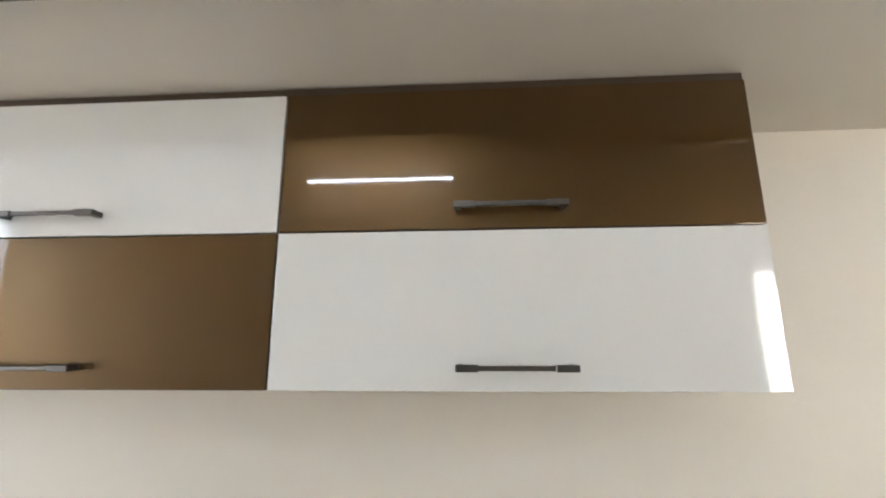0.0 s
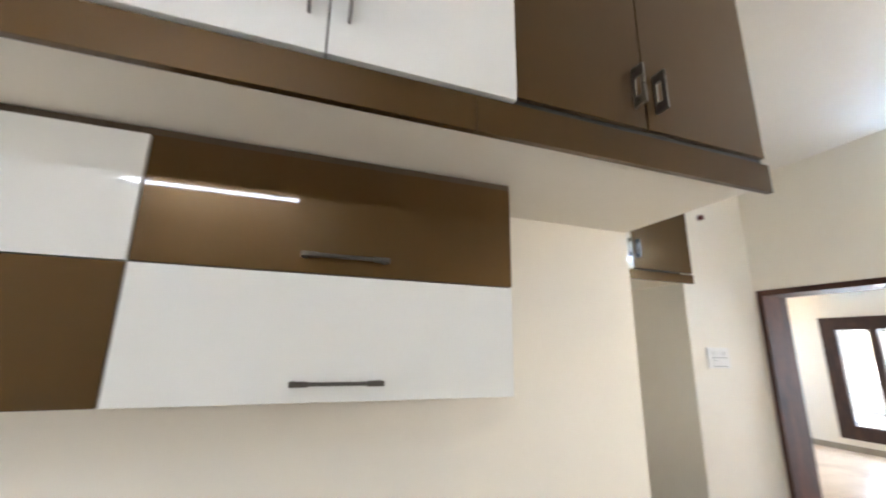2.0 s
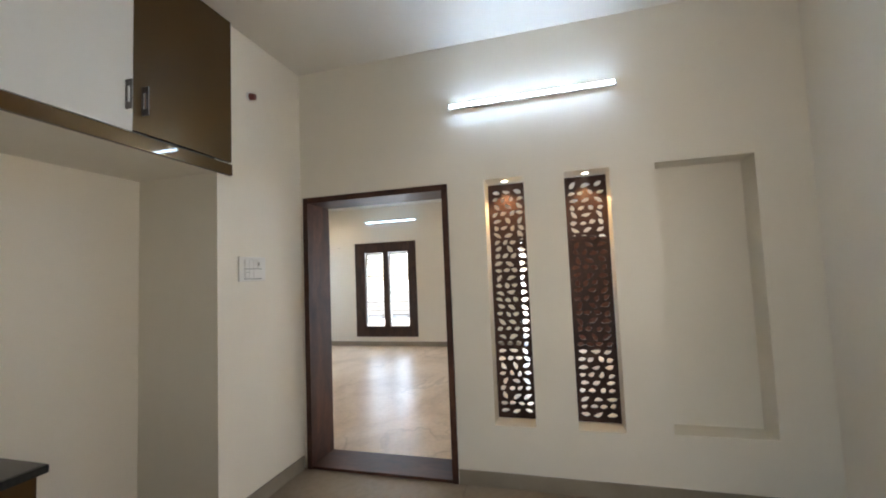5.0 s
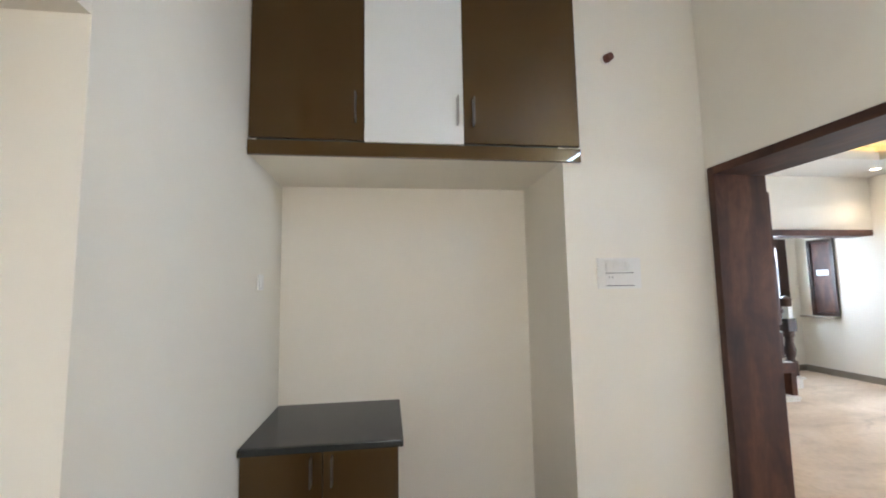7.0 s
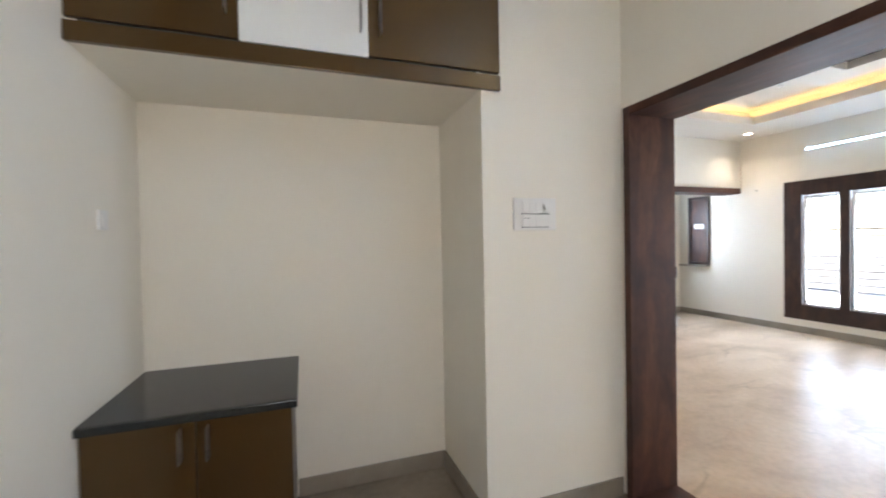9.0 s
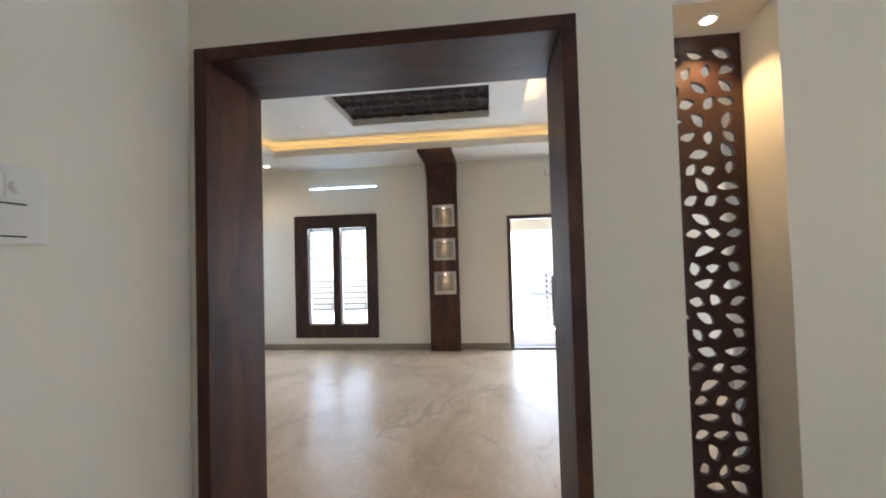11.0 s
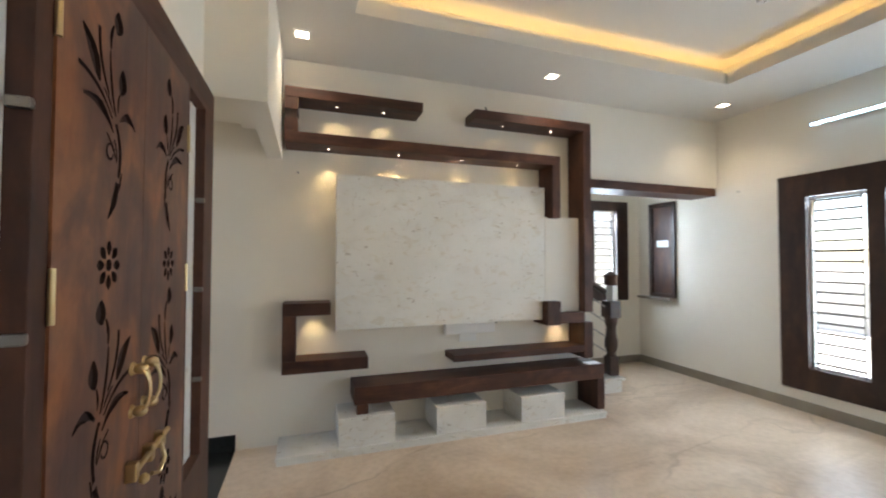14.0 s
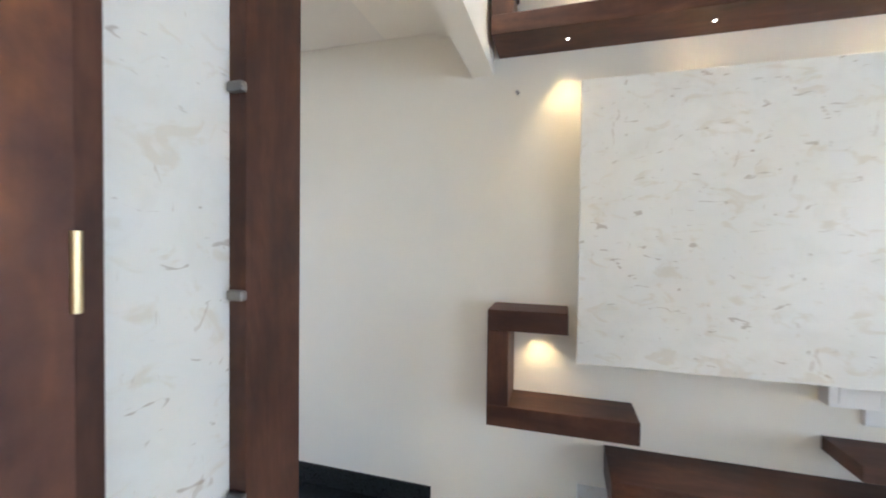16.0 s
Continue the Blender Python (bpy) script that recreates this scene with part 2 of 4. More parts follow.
GLASS = clear_glass("window_glass")
TUBE = glow("cool_white_tube", (0.42, 0.71, 1.0), 8 * K)
TUBE_DINING = glow("bluish_white_tube", (0.53, 0.75, 1.0), 40 * K)
TUBE_NEW = glow("neutral_white_tube", (0.78, 0.88, 1.0), 23 * K)
LED = glow("warm_cove_led", (1.0, 0.68, 0.26), 4.6 * K)
TRAYLED = glow("warm_tray_led", (1.0, 0.72, 0.34), 36 * K)
SPOTGLOW = glow("warm_white_spot_lens", (1.0, 0.86, 0.66), 9 * K)

# ---- building blocks ----
ORG = {}


def thing(name, at, label, category, group="", kind=""):
    """An empty at the base of a thing, which holds its parts."""
    ob = new(name)
    ob.empty_display_size = 0.1
    ob.location = at
    ORG[ob] = Vector(at)
    return tagged(ob, label, category, group, kind)


def part(name, bm, material, parent, label="", smooth=False):
    """Links a bmesh, built in world places, as one mesh object under a thing or part."""
    org = ORG[parent]
    bmesh.ops.translate(bm, verts=bm.verts, vec=-org)
    me = bpy.data.meshes.new(name)
    bm.to_mesh(me)
    bm.free()
    for m in material if isinstance(material, (list, tuple)) else [material]:
        me.materials.append(m)
    if smooth:
        me.shade_smooth()
    ob = new(name, me)
    ob.parent = parent
    ORG[ob] = org
    if label:
        ob["label"] = label
    return ob


def single(name, bm, material, label, category, group="", kind="", smooth=False):
    """A thing that is one mesh."""
    me = bpy.data.meshes.new(name)
    bm.to_mesh(me)
    bm.free()
    for m in material if isinstance(material, (list, tuple)) else [material]:
        me.materials.append(m)
    if smooth:
        me.shade_smooth()
    ob = new(name, me)
    ORG[ob] = Vector((0, 0, 0))
    return tagged(ob, label, category, group, kind)


def box(x0, x1, y0, y1, z0, z1, bevel=0.0, bm=None):
    bm = bm or bmesh.new()
    made = bmesh.ops.create_cube(bm, size=1)["verts"]
    for v in made:
        v.co = Vector((x0 if v.co.x < 0 else x1, y0 if v.co.y < 0 else y1, z0 if v.co.z < 0 else z1))
    if bevel:
        edges = list({e for v in made for e in v.link_edges})
        bmesh.ops.bevel(bm, geom=edges, offset=bevel, segments=2, profile=0.6, affect="EDGES")
    return bm


def cyl(p, q, r, bm=None, n=16, r2=None):
    """A rod from p to q."""
    bm = bm or bmesh.new()
    p, q = Vector(p), Vector(q)
    m = Matrix.Translation((p + q) / 2) @ (q - p).to_track_quat("Z", "Y").to_matrix().to_4x4()
    bmesh.ops.create_cone(bm, cap_ends=True, segments=n, radius1=r, radius2=r if r2 is None else r2, depth=(q - p).length, matrix=m)
    return bm


def lathe(rings, x, y, n=20, bm=None):
    """A turned shape about the upright axis at x, y from (radius, z) rings."""
    bm = bm or bmesh.new()
    loops = [[bm.verts.new((x + r * math.cos(a), y + r * math.sin(a), z)) for a in [2 * math.pi * i / n for i in range(n)]] for r, z in rings]
    for a, b in zip(loops, loops[1:]):
        for i in range(n):
            bm.faces.new((a[i], a[(i + 1) % n], b[(i + 1) % n], b[i]))
    bm.faces.new(loops[0][::-1])
    bm.faces.new(loops[-1])
    return bm


def tube(points, r, n=8, bm=None, taper=None):
    """A bent rod through points."""
    bm = bm or bmesh.new()
    pts = [Vector(p) for p in points]
    loops = []
    for i, p in enumerate(pts):
        d = (pts[min(i + 1, len(pts) - 1)] - pts[max(i - 1, 0)]).normalized()
        m = d.to_track_quat("Z", "Y").to_matrix()
        rr = r * (taper[i] if taper else 1)
        loops.append([bm.verts.new(p + m @ Vector((rr * math.cos(a), rr * math.sin(a), 0))) for a in [2 * math.pi * j / n for j in range(n)]])
    for a, b in zip(loops, loops[1:]):
        for i in range(n):
            bm.faces.new((a[i], a[(i + 1) % n], b[(i + 1) % n], b[i]))
    bm.faces.new(loops[0][::-1])
    bm.faces.new(loops[-1])
    return bm


def holed(axis, a0, a1, u0, u1, z0, z1, holes):
    """A slab across axis (0: x, 1: y, 2: z) from a0 to a1 with rectangular holes (u, u, z, z) right through it."""
    us = sorted({u0, u1, *[h for H in holes for h in H[:2] if u0 < h < u1]})
    zs = sorted({z0, z1, *[h for H in holes for h in H[2:] if z0 < h < z1]})
    bm = bmesh.new()
    cache = {}

    def vert(a, u, z):
        key = (a, u, z)
        if key not in cache:
            cache[key] = bm.verts.new({0: (a, u, z), 1: (u, a, z), 2: (u, z, a)}[axis])
        return cache[key]

    def solid(i, j):
        if not (0 <= i < len(us) - 1 and 0 <= j < len(zs) - 1):
            return False
        u, z = (us[i] + us[i + 1]) / 2, (zs[j] + zs[j + 1]) / 2
        return not any(h[0] < u < h[1] and h[2] < z < h[3] for h in holes)

    for i in range(len(us) - 1):
        for j in range(len(zs) - 1):
            if not solid(i, j):
                continue
            ua, ub, za, zb = us[i], us[i + 1], zs[j], zs[j + 1]
            for a in (a0, a1):
                bm.faces.new((vert(a, ua, za), vert(a, ub, za), vert(a, ub, zb), vert(a, ua, zb)))
            for di, dj, p, q in ((-1, 0, (ua, za), (ua, zb)), (1, 0, (ub, za), (ub, zb)), (0, -1, (ua, za), (ub, za)), (0, 1, (ua, zb), (ub, zb))):
                if not solid(i + di, j + dj):
                    bm.faces.new((vert(a0, *p), vert(a0, *q), vert(a1, *q), vert(a1, *p)))
    bmesh.ops.recalc_face_normals(bm, faces=bm.faces)
    return bm


def structure(name, bm, material, label, category):
    return single(name, bm, material, label, category, kind="structure")


def prism(outline, axis, a0, a1, bm=None, index=0):
    """An outline of (u, v) points drawn out along axis from a0 to a1."""
    bm = bm or bmesh.new()
    at = {0: lambda a, u, v: (a, u, v), 1: lambda a, u, v: (u, a, v), 2: lambda a, u, v: (u, v, a)}[axis]
    lo = [bm.verts.new(at(a0, u, v)) for u, v in outline]
    hi = [bm.verts.new(at(a1, u, v)) for u, v in outline]
    n = len(outline)
    faces = [bm.faces.new(lo[::-1]), bm.faces.new(hi)]
    for i in range(n):
        faces.append(bm.faces.new((lo[i], lo[(i + 1) % n], hi[(i + 1) % n], hi[i])))
    for f in faces:
        f.material_index = index
    bmesh.ops.recalc_face_normals(bm, faces=faces)
    return bm


def leaf(cx, cy, length, width, turn, bend=0.0, n=5):
    """The outline of a leaf with its tip along turn (degrees)."""
    left, right = [], []
    for i in range(n + 1):
        s = i / n
        w = width / 2 * math.sin(math.pi * min(s * 0.93 + 0.03, 1)) ** 0.8 * (1.12 - 0.35 * s)
        a = bend * (s - 0.5)
        x, y = (s - 0.5) * length, a * (s - 0.5) * length
        left.append((x, y + w))
        right.append((x, y - w))
    pts = left + right[::-1]
    c, s = math.cos(radians(turn)), math.sin(radians(turn))
    return [(cx + x * c - y * s, cy + x * s + y * c) for x, y in pts]


def stroke(points, width, taper=(0.5, 1.0, 0.4)):
    """The outline of a bent, tapered brush stroke through points (u, v)."""
    left, right, n = [], [], len(points)
    for i, p in enumerate(points):
        a, b = points[max(i - 1, 0)], points[min(i + 1, n - 1)]
        d = Vector((b[0] - a[0], b[1] - a[1])).normalized()
        s = i / (n - 1)
        w = width / 2 * (taper[0] + (taper[1] - taper[0]) * s * 2 if s < 0.5 else taper[1] + (taper[2] - taper[1]) * (s - 0.5) * 2)
        left.append((p[0] - d.y * w, p[1] + d.x * w))
        right.append((p[0] + d.y * w, p[1] - d.x * w))
    return left + right[::-1]


def arc(p, q, bulge, n=7):
    """Points from p to q bowed sideways by bulge times the distance."""
    d = Vector((q[0] - p[0], q[1] - p[1]))
    s = Vector((-d.y, d.x)) * bulge * 4
    return [(p[0] + d.x * t + s.x * t * (1 - t), p[1] + d.y * t + s.y * t * (1 - t)) for t in [i / (n - 1) for i in range(n)]]


def carved(body, cutters):
    """The bmesh body less the bmesh cutters, whose faces keep their material index."""
    obs = []
    for name, bm in (("body", body), ("cutter", cutters)):
        me = bpy.data.meshes.new(name)
        bm.to_mesh(me)
        bm.free()
        me.materials.append(WALL)
        me.materials.append(CARVE)
        obs.append(new(name, me))
    mod = obs[0].modifiers.new("cut", "BOOLEAN")
    mod.operation, mod.solver, mod.object = "DIFFERENCE", "EXACT", obs[1]
    mod.use_self = True
    done = bpy.data.meshes.new_from_object(obs[0].evaluated_get(bpy.context.evaluated_depsgraph_get()))
    out = bmesh.new()
    out.from_mesh(done)
    for ob in obs:
        me = ob.data
        bpy.data.objects.remove(ob)
        bpy.data.meshes.remove(me)
    bpy.data.meshes.remove(done)
    return out

# ---- structure ----
XW, XE = 5.055, 5.35          # partition between dining side and hall
E0 = 10.23                    # inner face of the front wall
S0 = -0.205                   # inner face of the long side wall
N0 = 6.15                     # media wall
TOP = 3.45

structure("floor", box(5.2, E0 + 0.24, S0 - 0.24, 7.54, -0.12, 0.0), FLOOR, "polished beige marble floor with brown veins", "floor")
structure("floor_dining", box(-3.84, 5.2, S0 - 0.24, 7.54, -0.12, 0.0), STONE, "polished grey brown stone floor of the dining side", "floor")
structure("floor_passage", box(3.9, 5.335, 4.98, N0, 0.0, 0.006), GRANITE, "black granite floor of the side passage", "floor")
structure("wall_south", holed(1, S0 - 0.24, S0, -3.84, E0 + 0.24, 0, TOP,
          [(3.16, 3.94, 0.90, 2.09), (-3.47, -2.30, 0.90, 2.51), (9.42, 10.14, 0.83, 2.15)]), WALL, "cream painted plaster wall with windows", "wall")
# its opening is unseen, cut only for the added west fill lamp
structure("wall_west", holed(0, -3.84, -3.6, S0, 2.47, 0, TOP, [(0.25, 1.75, -1, 2.2)]), WALL, "cream painted plaster wall", "wall")
structure("wall_kitchen", box(-3.6, 2.613, 2.23, 2.47, 0, TOP), WALL, "cream painted plaster wall behind the cabinets", "wall")
structure("wall_niche_side", box(2.375, 2.613, 2.47, 4.14, 0, TOP), WALL, "cream painted plaster side wall of the niche", "wall")
structure("wall_niche_back", box(2.613, 4.21, 3.90, 4.14, 0, TOP), WALL, "cream painted plaster back wall of the niche", "wall")
structure("wall_pier", box(4.21, XW, 3.27, 4.14, 0, TOP), WALL, "cream painted plaster pier beside the niche", "wall")
structure("ceiling_niche", box(2.613, 4.21, 3.262, 3.90, 2.155, 2.30), WALL, "cream painted niche soffit", "ceiling")
structure("wall_partition", holed(0, XW, XE, S0, 4.98, 0, TOP,
          [(2.045, 3.22, -1, 2.115), (1.473, 1.752, 0.412, 2.135), (0.912, 1.20, 0.412, 2.135), (0.085, 0.637, 0.42, 2.132)]),
          WALL, "thick cream painted wall with doorway and slots", "wall")
structure("wall_recess_back", box(XW + 0.19, XE - 0.002, 0.085, 0.637, 0.42, 2.132), WALL, "cream painted back of a blind recess", "wall")
structure("wall_passage_header", box(XW, XE, 4.98, N0, 2.43, TOP), WALL, "cream painted wall over the passage opening", "wall")
structure("wall_passage_south", box(3.66, XW, 4.74, 4.98, 0, TOP), WALL, "cream painted passage wall", "wall")
# the opening is added out of sight, to let sky light into the passage
structure("wall_passage_west", holed(0, 3.66, 3.9, 4.98, N0, 0, TOP, [(5.3, 5.8, -1, 2.1)]), WALL, "cream painted passage end wall", "wall")
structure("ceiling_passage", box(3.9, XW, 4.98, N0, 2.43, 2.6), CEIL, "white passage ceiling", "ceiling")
structure("wall_media", box(3.66, 8.36, N0, N0 + 0.24, 0, TOP), WALL, "cream painted media wall", "wall")
structure("wall_over_stair", box(8.36, E0, N0, N0 + 0.24, 2.20, TOP), WALL, "cream painted wall above the stair opening", "wall")
structure("wall_front", holed(0, E0, E0 + 0.24, S0 - 0.24, 7.54, 0, TOP,
          [(4.18, 5.44, 0.27, 2.14), (0.54, 1.99, -1, 2.07), (6.73, 7.06, 0.95, 2.12)]), WALL, "cream painted front wall with door and windows", "wall")
structure("wall_stair_back", holed(1, 7.3, 7.54, 5.76, E0, 0, TOP, [(9.0, 9.93, 0.95, 2.12)]), WALL, "cream painted stair wall with a window", "wall")
structure("wall_stair_end", box(5.76, 6.0, N0 + 0.24, 7.3, 0, TOP), WALL, "cream painted wall at the stair head", "wall")
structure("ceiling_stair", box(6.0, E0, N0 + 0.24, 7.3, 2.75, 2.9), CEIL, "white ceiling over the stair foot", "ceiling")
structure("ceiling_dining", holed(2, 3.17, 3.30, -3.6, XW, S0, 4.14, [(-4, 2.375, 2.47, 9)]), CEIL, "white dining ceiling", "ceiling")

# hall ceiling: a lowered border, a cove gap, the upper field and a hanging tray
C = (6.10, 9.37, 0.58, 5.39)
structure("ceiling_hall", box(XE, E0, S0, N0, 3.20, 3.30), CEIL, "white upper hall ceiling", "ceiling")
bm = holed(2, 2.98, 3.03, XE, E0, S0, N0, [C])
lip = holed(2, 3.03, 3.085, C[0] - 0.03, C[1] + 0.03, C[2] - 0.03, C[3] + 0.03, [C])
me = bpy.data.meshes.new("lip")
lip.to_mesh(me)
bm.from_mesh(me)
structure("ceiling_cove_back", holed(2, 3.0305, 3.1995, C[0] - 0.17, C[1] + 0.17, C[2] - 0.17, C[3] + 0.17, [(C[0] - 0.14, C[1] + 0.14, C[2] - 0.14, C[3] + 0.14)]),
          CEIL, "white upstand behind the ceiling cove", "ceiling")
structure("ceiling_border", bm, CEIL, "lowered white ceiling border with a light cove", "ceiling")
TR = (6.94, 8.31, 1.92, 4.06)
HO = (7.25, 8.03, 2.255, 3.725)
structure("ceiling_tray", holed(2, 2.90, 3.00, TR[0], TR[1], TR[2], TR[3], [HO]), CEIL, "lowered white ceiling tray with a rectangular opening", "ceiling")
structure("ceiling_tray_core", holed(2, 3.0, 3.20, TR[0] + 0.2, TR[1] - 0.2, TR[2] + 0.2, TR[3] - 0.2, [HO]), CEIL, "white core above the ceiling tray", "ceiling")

# light strips laid in the cove
for i, (x0, x1, y0, y1) in enumerate(((C[0] - 0.07, C[1] + 0.07, C[3] + 0.05, C[3] + 0.065), (C[0] - 0.07, C[1] + 0.07, C[2] - 0.065, C[2] - 0.05),
                                      (C[1] + 0.05, C[1] + 0.065, C[2] - 0.03, C[3] + 0.03), (C[0] - 0.065, C[0] - 0.05, C[2] - 0.03, C[3] + 0.03))):
    single("led_strip", box(x0, x1, y0, y1, 3.03, 3.042), LED, "warm yellow light strip hidden in the ceiling cove", "light strip", "cove light strips")
for x0, x1, y0, y1 in ((TR[0] + 0.02, TR[1] - 0.02, TR[2] + 0.06, TR[2] + 0.072), (TR[0] + 0.06, TR[0] + 0.072, TR[2] + 0.1, TR[3] - 0.02)):
    single("led_strip", box(x0, x1, y0, y1, 3.0, 3.01), TRAYLED, "warm yellow light strip on top of the ceiling tray", "light strip", "cove light strips")

# dropped box over the passage opening
bm = box(5.525, 5.63, 4.957, N0, 2.185, 2.98)
box(XE, 5.525, 4.957, 4.985, 2.185, 2.98, bm=bm)
box(XE, 5.525, 4.985, N0, 2.40, 2.43, bm=bm)
structure("trim_passage_box", bm, WALL, "dropped cream plaster box over the passage", "wall")

# skirting
def skirt(x0, x1, y0, y1, mat=SKIRT, h=0.1):
    structure("baseboard", box(x0, x1, y0, y1, 0, h, 0.003), mat, "grey beige tile skirting" if mat is SKIRT else "black granite skirting", "skirting")


T = 0.012
skirt(-3.6, 2.613, 2.23 - T, 2.23)
skirt(2.613, 2.613 + T, 2.23, 3.9)
skirt(3.33, 4.21 - T, 3.9 - T, 3.9)
skirt(4.21 - T, 4.21, 3.27 - T, 3.9)
skirt(4.21, XW - 0.02, 3.27 - T, 3.27)
skirt(XW - T, XW, S0 + T, 2.02)
skirt(-3.6, XW, S0, S0 + T)
skirt(XE, XE + T, S0 + T, 2.02)
skirt(XE, E0 - T, S0, S0 + T)
skirt(E0 - T, E0, S0, 0.5)
skirt(E0 - T, E0, 2.03, 2.78)
skirt(E0 - T, E0, 3.25, 7.3)
skirt(9.3, E0 - T, 7.3 - T, 7.3)
skirt(3.9, 5.335, N0 - T, N0, GRANITE, 0.116)

# ---- windows ----


def window(name, axis, face, out, u0, u1, z0, z1, sashes, rods, mat_u, mat_z, label, nbars=17, w=0.022, lip=0.03, bar=0.0095):
    """A timber window: frame board with sash openings, glass, and a steel grille on the room side. out: +1 or -1, the way outdoors."""
    mid = (u0 + u1) / 2
    at = (face, mid, z0) if axis == 0 else (mid, face, z0)
    th = thing(name, at, label, "window", kind="structure")
    span = lambda a, b: (min(face + out * a, face + out * b), max(face + out * a, face + out * b))
    a, b = span(-0.022, 0.10)
    fr = part("window_frame", holed(axis, a, b, u0, u1, z0, z1, sashes), mat_z, th)
    def slab(p, q, ua, ub, za, zb, bev=0.0):
        lo, hi = span(p, q)
        return box(lo, hi, ua, ub, za, zb, bev) if axis == 0 else box(ua, ub, lo, hi, za, zb, bev)
    # a moulded bead round each opening
    for ua, ub, za, zb in sashes:
        lo, hi = span(lip, 0.06)
        part("sash", holed(axis, lo, hi, ua - 0.01, ub + 0.01, za - 0.01, zb + 0.01, [(ua + w, ub - w, za + w, zb - w)]), SASH, th, "pale painted sash")
        pane = part("pane", slab(0.043, 0.047, ua + w, ub - w, za + w, zb - w), GLASS, th)
        pane.visible_shadow = False
        for u in (ua + 0.035, ub - 0.055):
            part("grille_rod", slab(-0.004, 0.006, u - 0.005, u + 0.005, za - 0.03, zb + 0.02), BAR, th)
        for i in range(nbars):
            z = za + (zb - za) * (i + 0.7) / (nbars + 0.2)
            part("grille_bar", slab(-0.0035, 0.0045, ua + 0.035, ub - 0.055, z - bar, z + bar), BAR, th)
    for z in rods:
        part("grille_rod", slab(-0.010, -0.0036, sashes[0][0] - 0.015, sashes[-1][1] + 0.015, z - 0.0045, z + 0.0045), BAR, th)
    return th


window("window_1", 0, E0, 1, 4.11, 5.515, 0.20, 2.213, [(4.29, 4.735, 0.41, 2.0), (4.855, 5.282, 0.41, 2.0)], (0.47, 0.93, 1.50, 1.97), FRAME_Y, FRAME_Z,
       "dark wooden two-light window with a steel grille")
window("window_2", 1, S0, -1, 9.365, 10.195, 0.77, 2.213, [(9.525, 9.92, 0.95, 2.02)], (1.05, 1.5, 1.92), FRAME_X, FRAME_Z,
       "dark wooden window with a steel grille beside the entrance", 10)
# window_3's pale sash is widened over the reveal to paint in the glare there
window("window_3", 1, S0, -1, 3.10, 3.995, 0.853, 2.137, [(3.205, 3.53, 0.965, 2.02), (3.565, 3.89, 0.965, 2.02)], (1.06, 1.49, 1.93), FRAME_X, FRAME_Z,
       "dark wooden two-light dining window with a steel grille", 14, 0.062, 0.008, 0.006)
window("window_4", 1, S0, -1, -3.53, -2.24, 0.853, 2.56, [(-3.40, -2.92, 0.985, 2.43), (-2.86, -2.36, 0.985, 2.43)], (1.06, 1.49, 1.93, 2.3), FRAME_X, FRAME_Z,
       "dark wooden two-light kitchen window with a steel grille", 10)
window("window_5", 1, 7.3, 1, 8.94, 10.02, 0.86, 2.205, [(9.08, 9.40, 1.02, 2.08), (9.46, 9.83, 1.02, 2.08)], (1.15, 1.6, 2.0), FRAME_X, FRAME_Z,
       "dark wooden stair window with a steel grille", 11)

# shuttered slit window by the stair
th = thing("window_6", (E0, 6.9, 0.92), "narrow window closed by a dark wooden shutter, white sticker on it", "window", kind="structure")
part("window_frame", holed(0, E0 - 0.03, E0 + 0.08, 6.695, 7.095, 0.925, 2.155, [(6.745, 7.045, 0.975, 2.105)]), FRAME_Z, th)
part("shutter", box(E0 - 0.012, E0 + 0.03, 6.747, 7.043, 0.977, 2.103, 0.004), WOOD_Z, th)
part("sticker", box(E0 - 0.0145, E0 - 0.0125, 6.80, 6.985, 1.575, 1.665), PLASTIC, th, "blank white paper sticker")
part("window_sill", box(E0 - 0.10, E0 + 0.02, 6.71, 7.24, 0.895, 0.924, 0.004), SKIRT, th)

# ---- doorway between dining side and hall ----
th = thing("door_1", (XW, 2.63, 0), "dark wooden doorway lining without a door", "door frame", kind="structure")
part("jamb", box(5.036, 5.358, 3.195, 3.238, 0.0, 2.13, 0.003), WOOD_Z, th)
part("jamb", box(5.036, 5.358, 2.026, 2.069, 0.0, 2.13, 0.003), WOOD_Z, th)
part("head", box(5.036, 5.358, 2.069, 3.195, 2.085, 2.13, 0.003), WOOD_Y, th)
part("threshold", box(5.04, 5.354, 2.069, 3.195, 0.0, 0.022, 0.004), WOOD_Y, th)

# ---- lintel over the stair opening ----
structure("trim_lintel", box(8.33, 10.10, N0 - 0.085, N0 + 0.22, 2.115, 2.20, 0.004), WOOD_X, "dark wooden lintel beam over the stair opening", "beam")

# ---- outdoors ----
structure("ground", box(-150, 200, -150, 150, -0.62, -0.5), EARTH, "pale dry ground", "ground")
structure("pavement", box(E0 + 0.24, 16.5, -8, 14, -0.49, -0.045), CONCRETE, "pale concrete forecourt", "pavement")
# the run past y 4 is added, unseen, to block sun from window_1
structure("porch_ceiling", box(E0 + 0.24, 13.4, -2, 7.5, 2.75, 2.95), PLASTER, "cream porch ceiling, lengthened to shade the hall window", "ceiling")
structure("wall_compound", holed(0, 16.3, 16.45, -8, 14, -0.045, 0.95, [(0.2, 2.6, -1, 4)]), PLASTER, "pale rendered compound wall", "wall")
structure("wall_side_compound", box(-6, 16.3, -2.6, -2.45, -0.5, 2.2), plain("yellow_cream_plaster", (0.66, 0.58, 0.36), (0.74, 0.66, 0.44), 0.8), "pale rendered boundary wall", "wall")
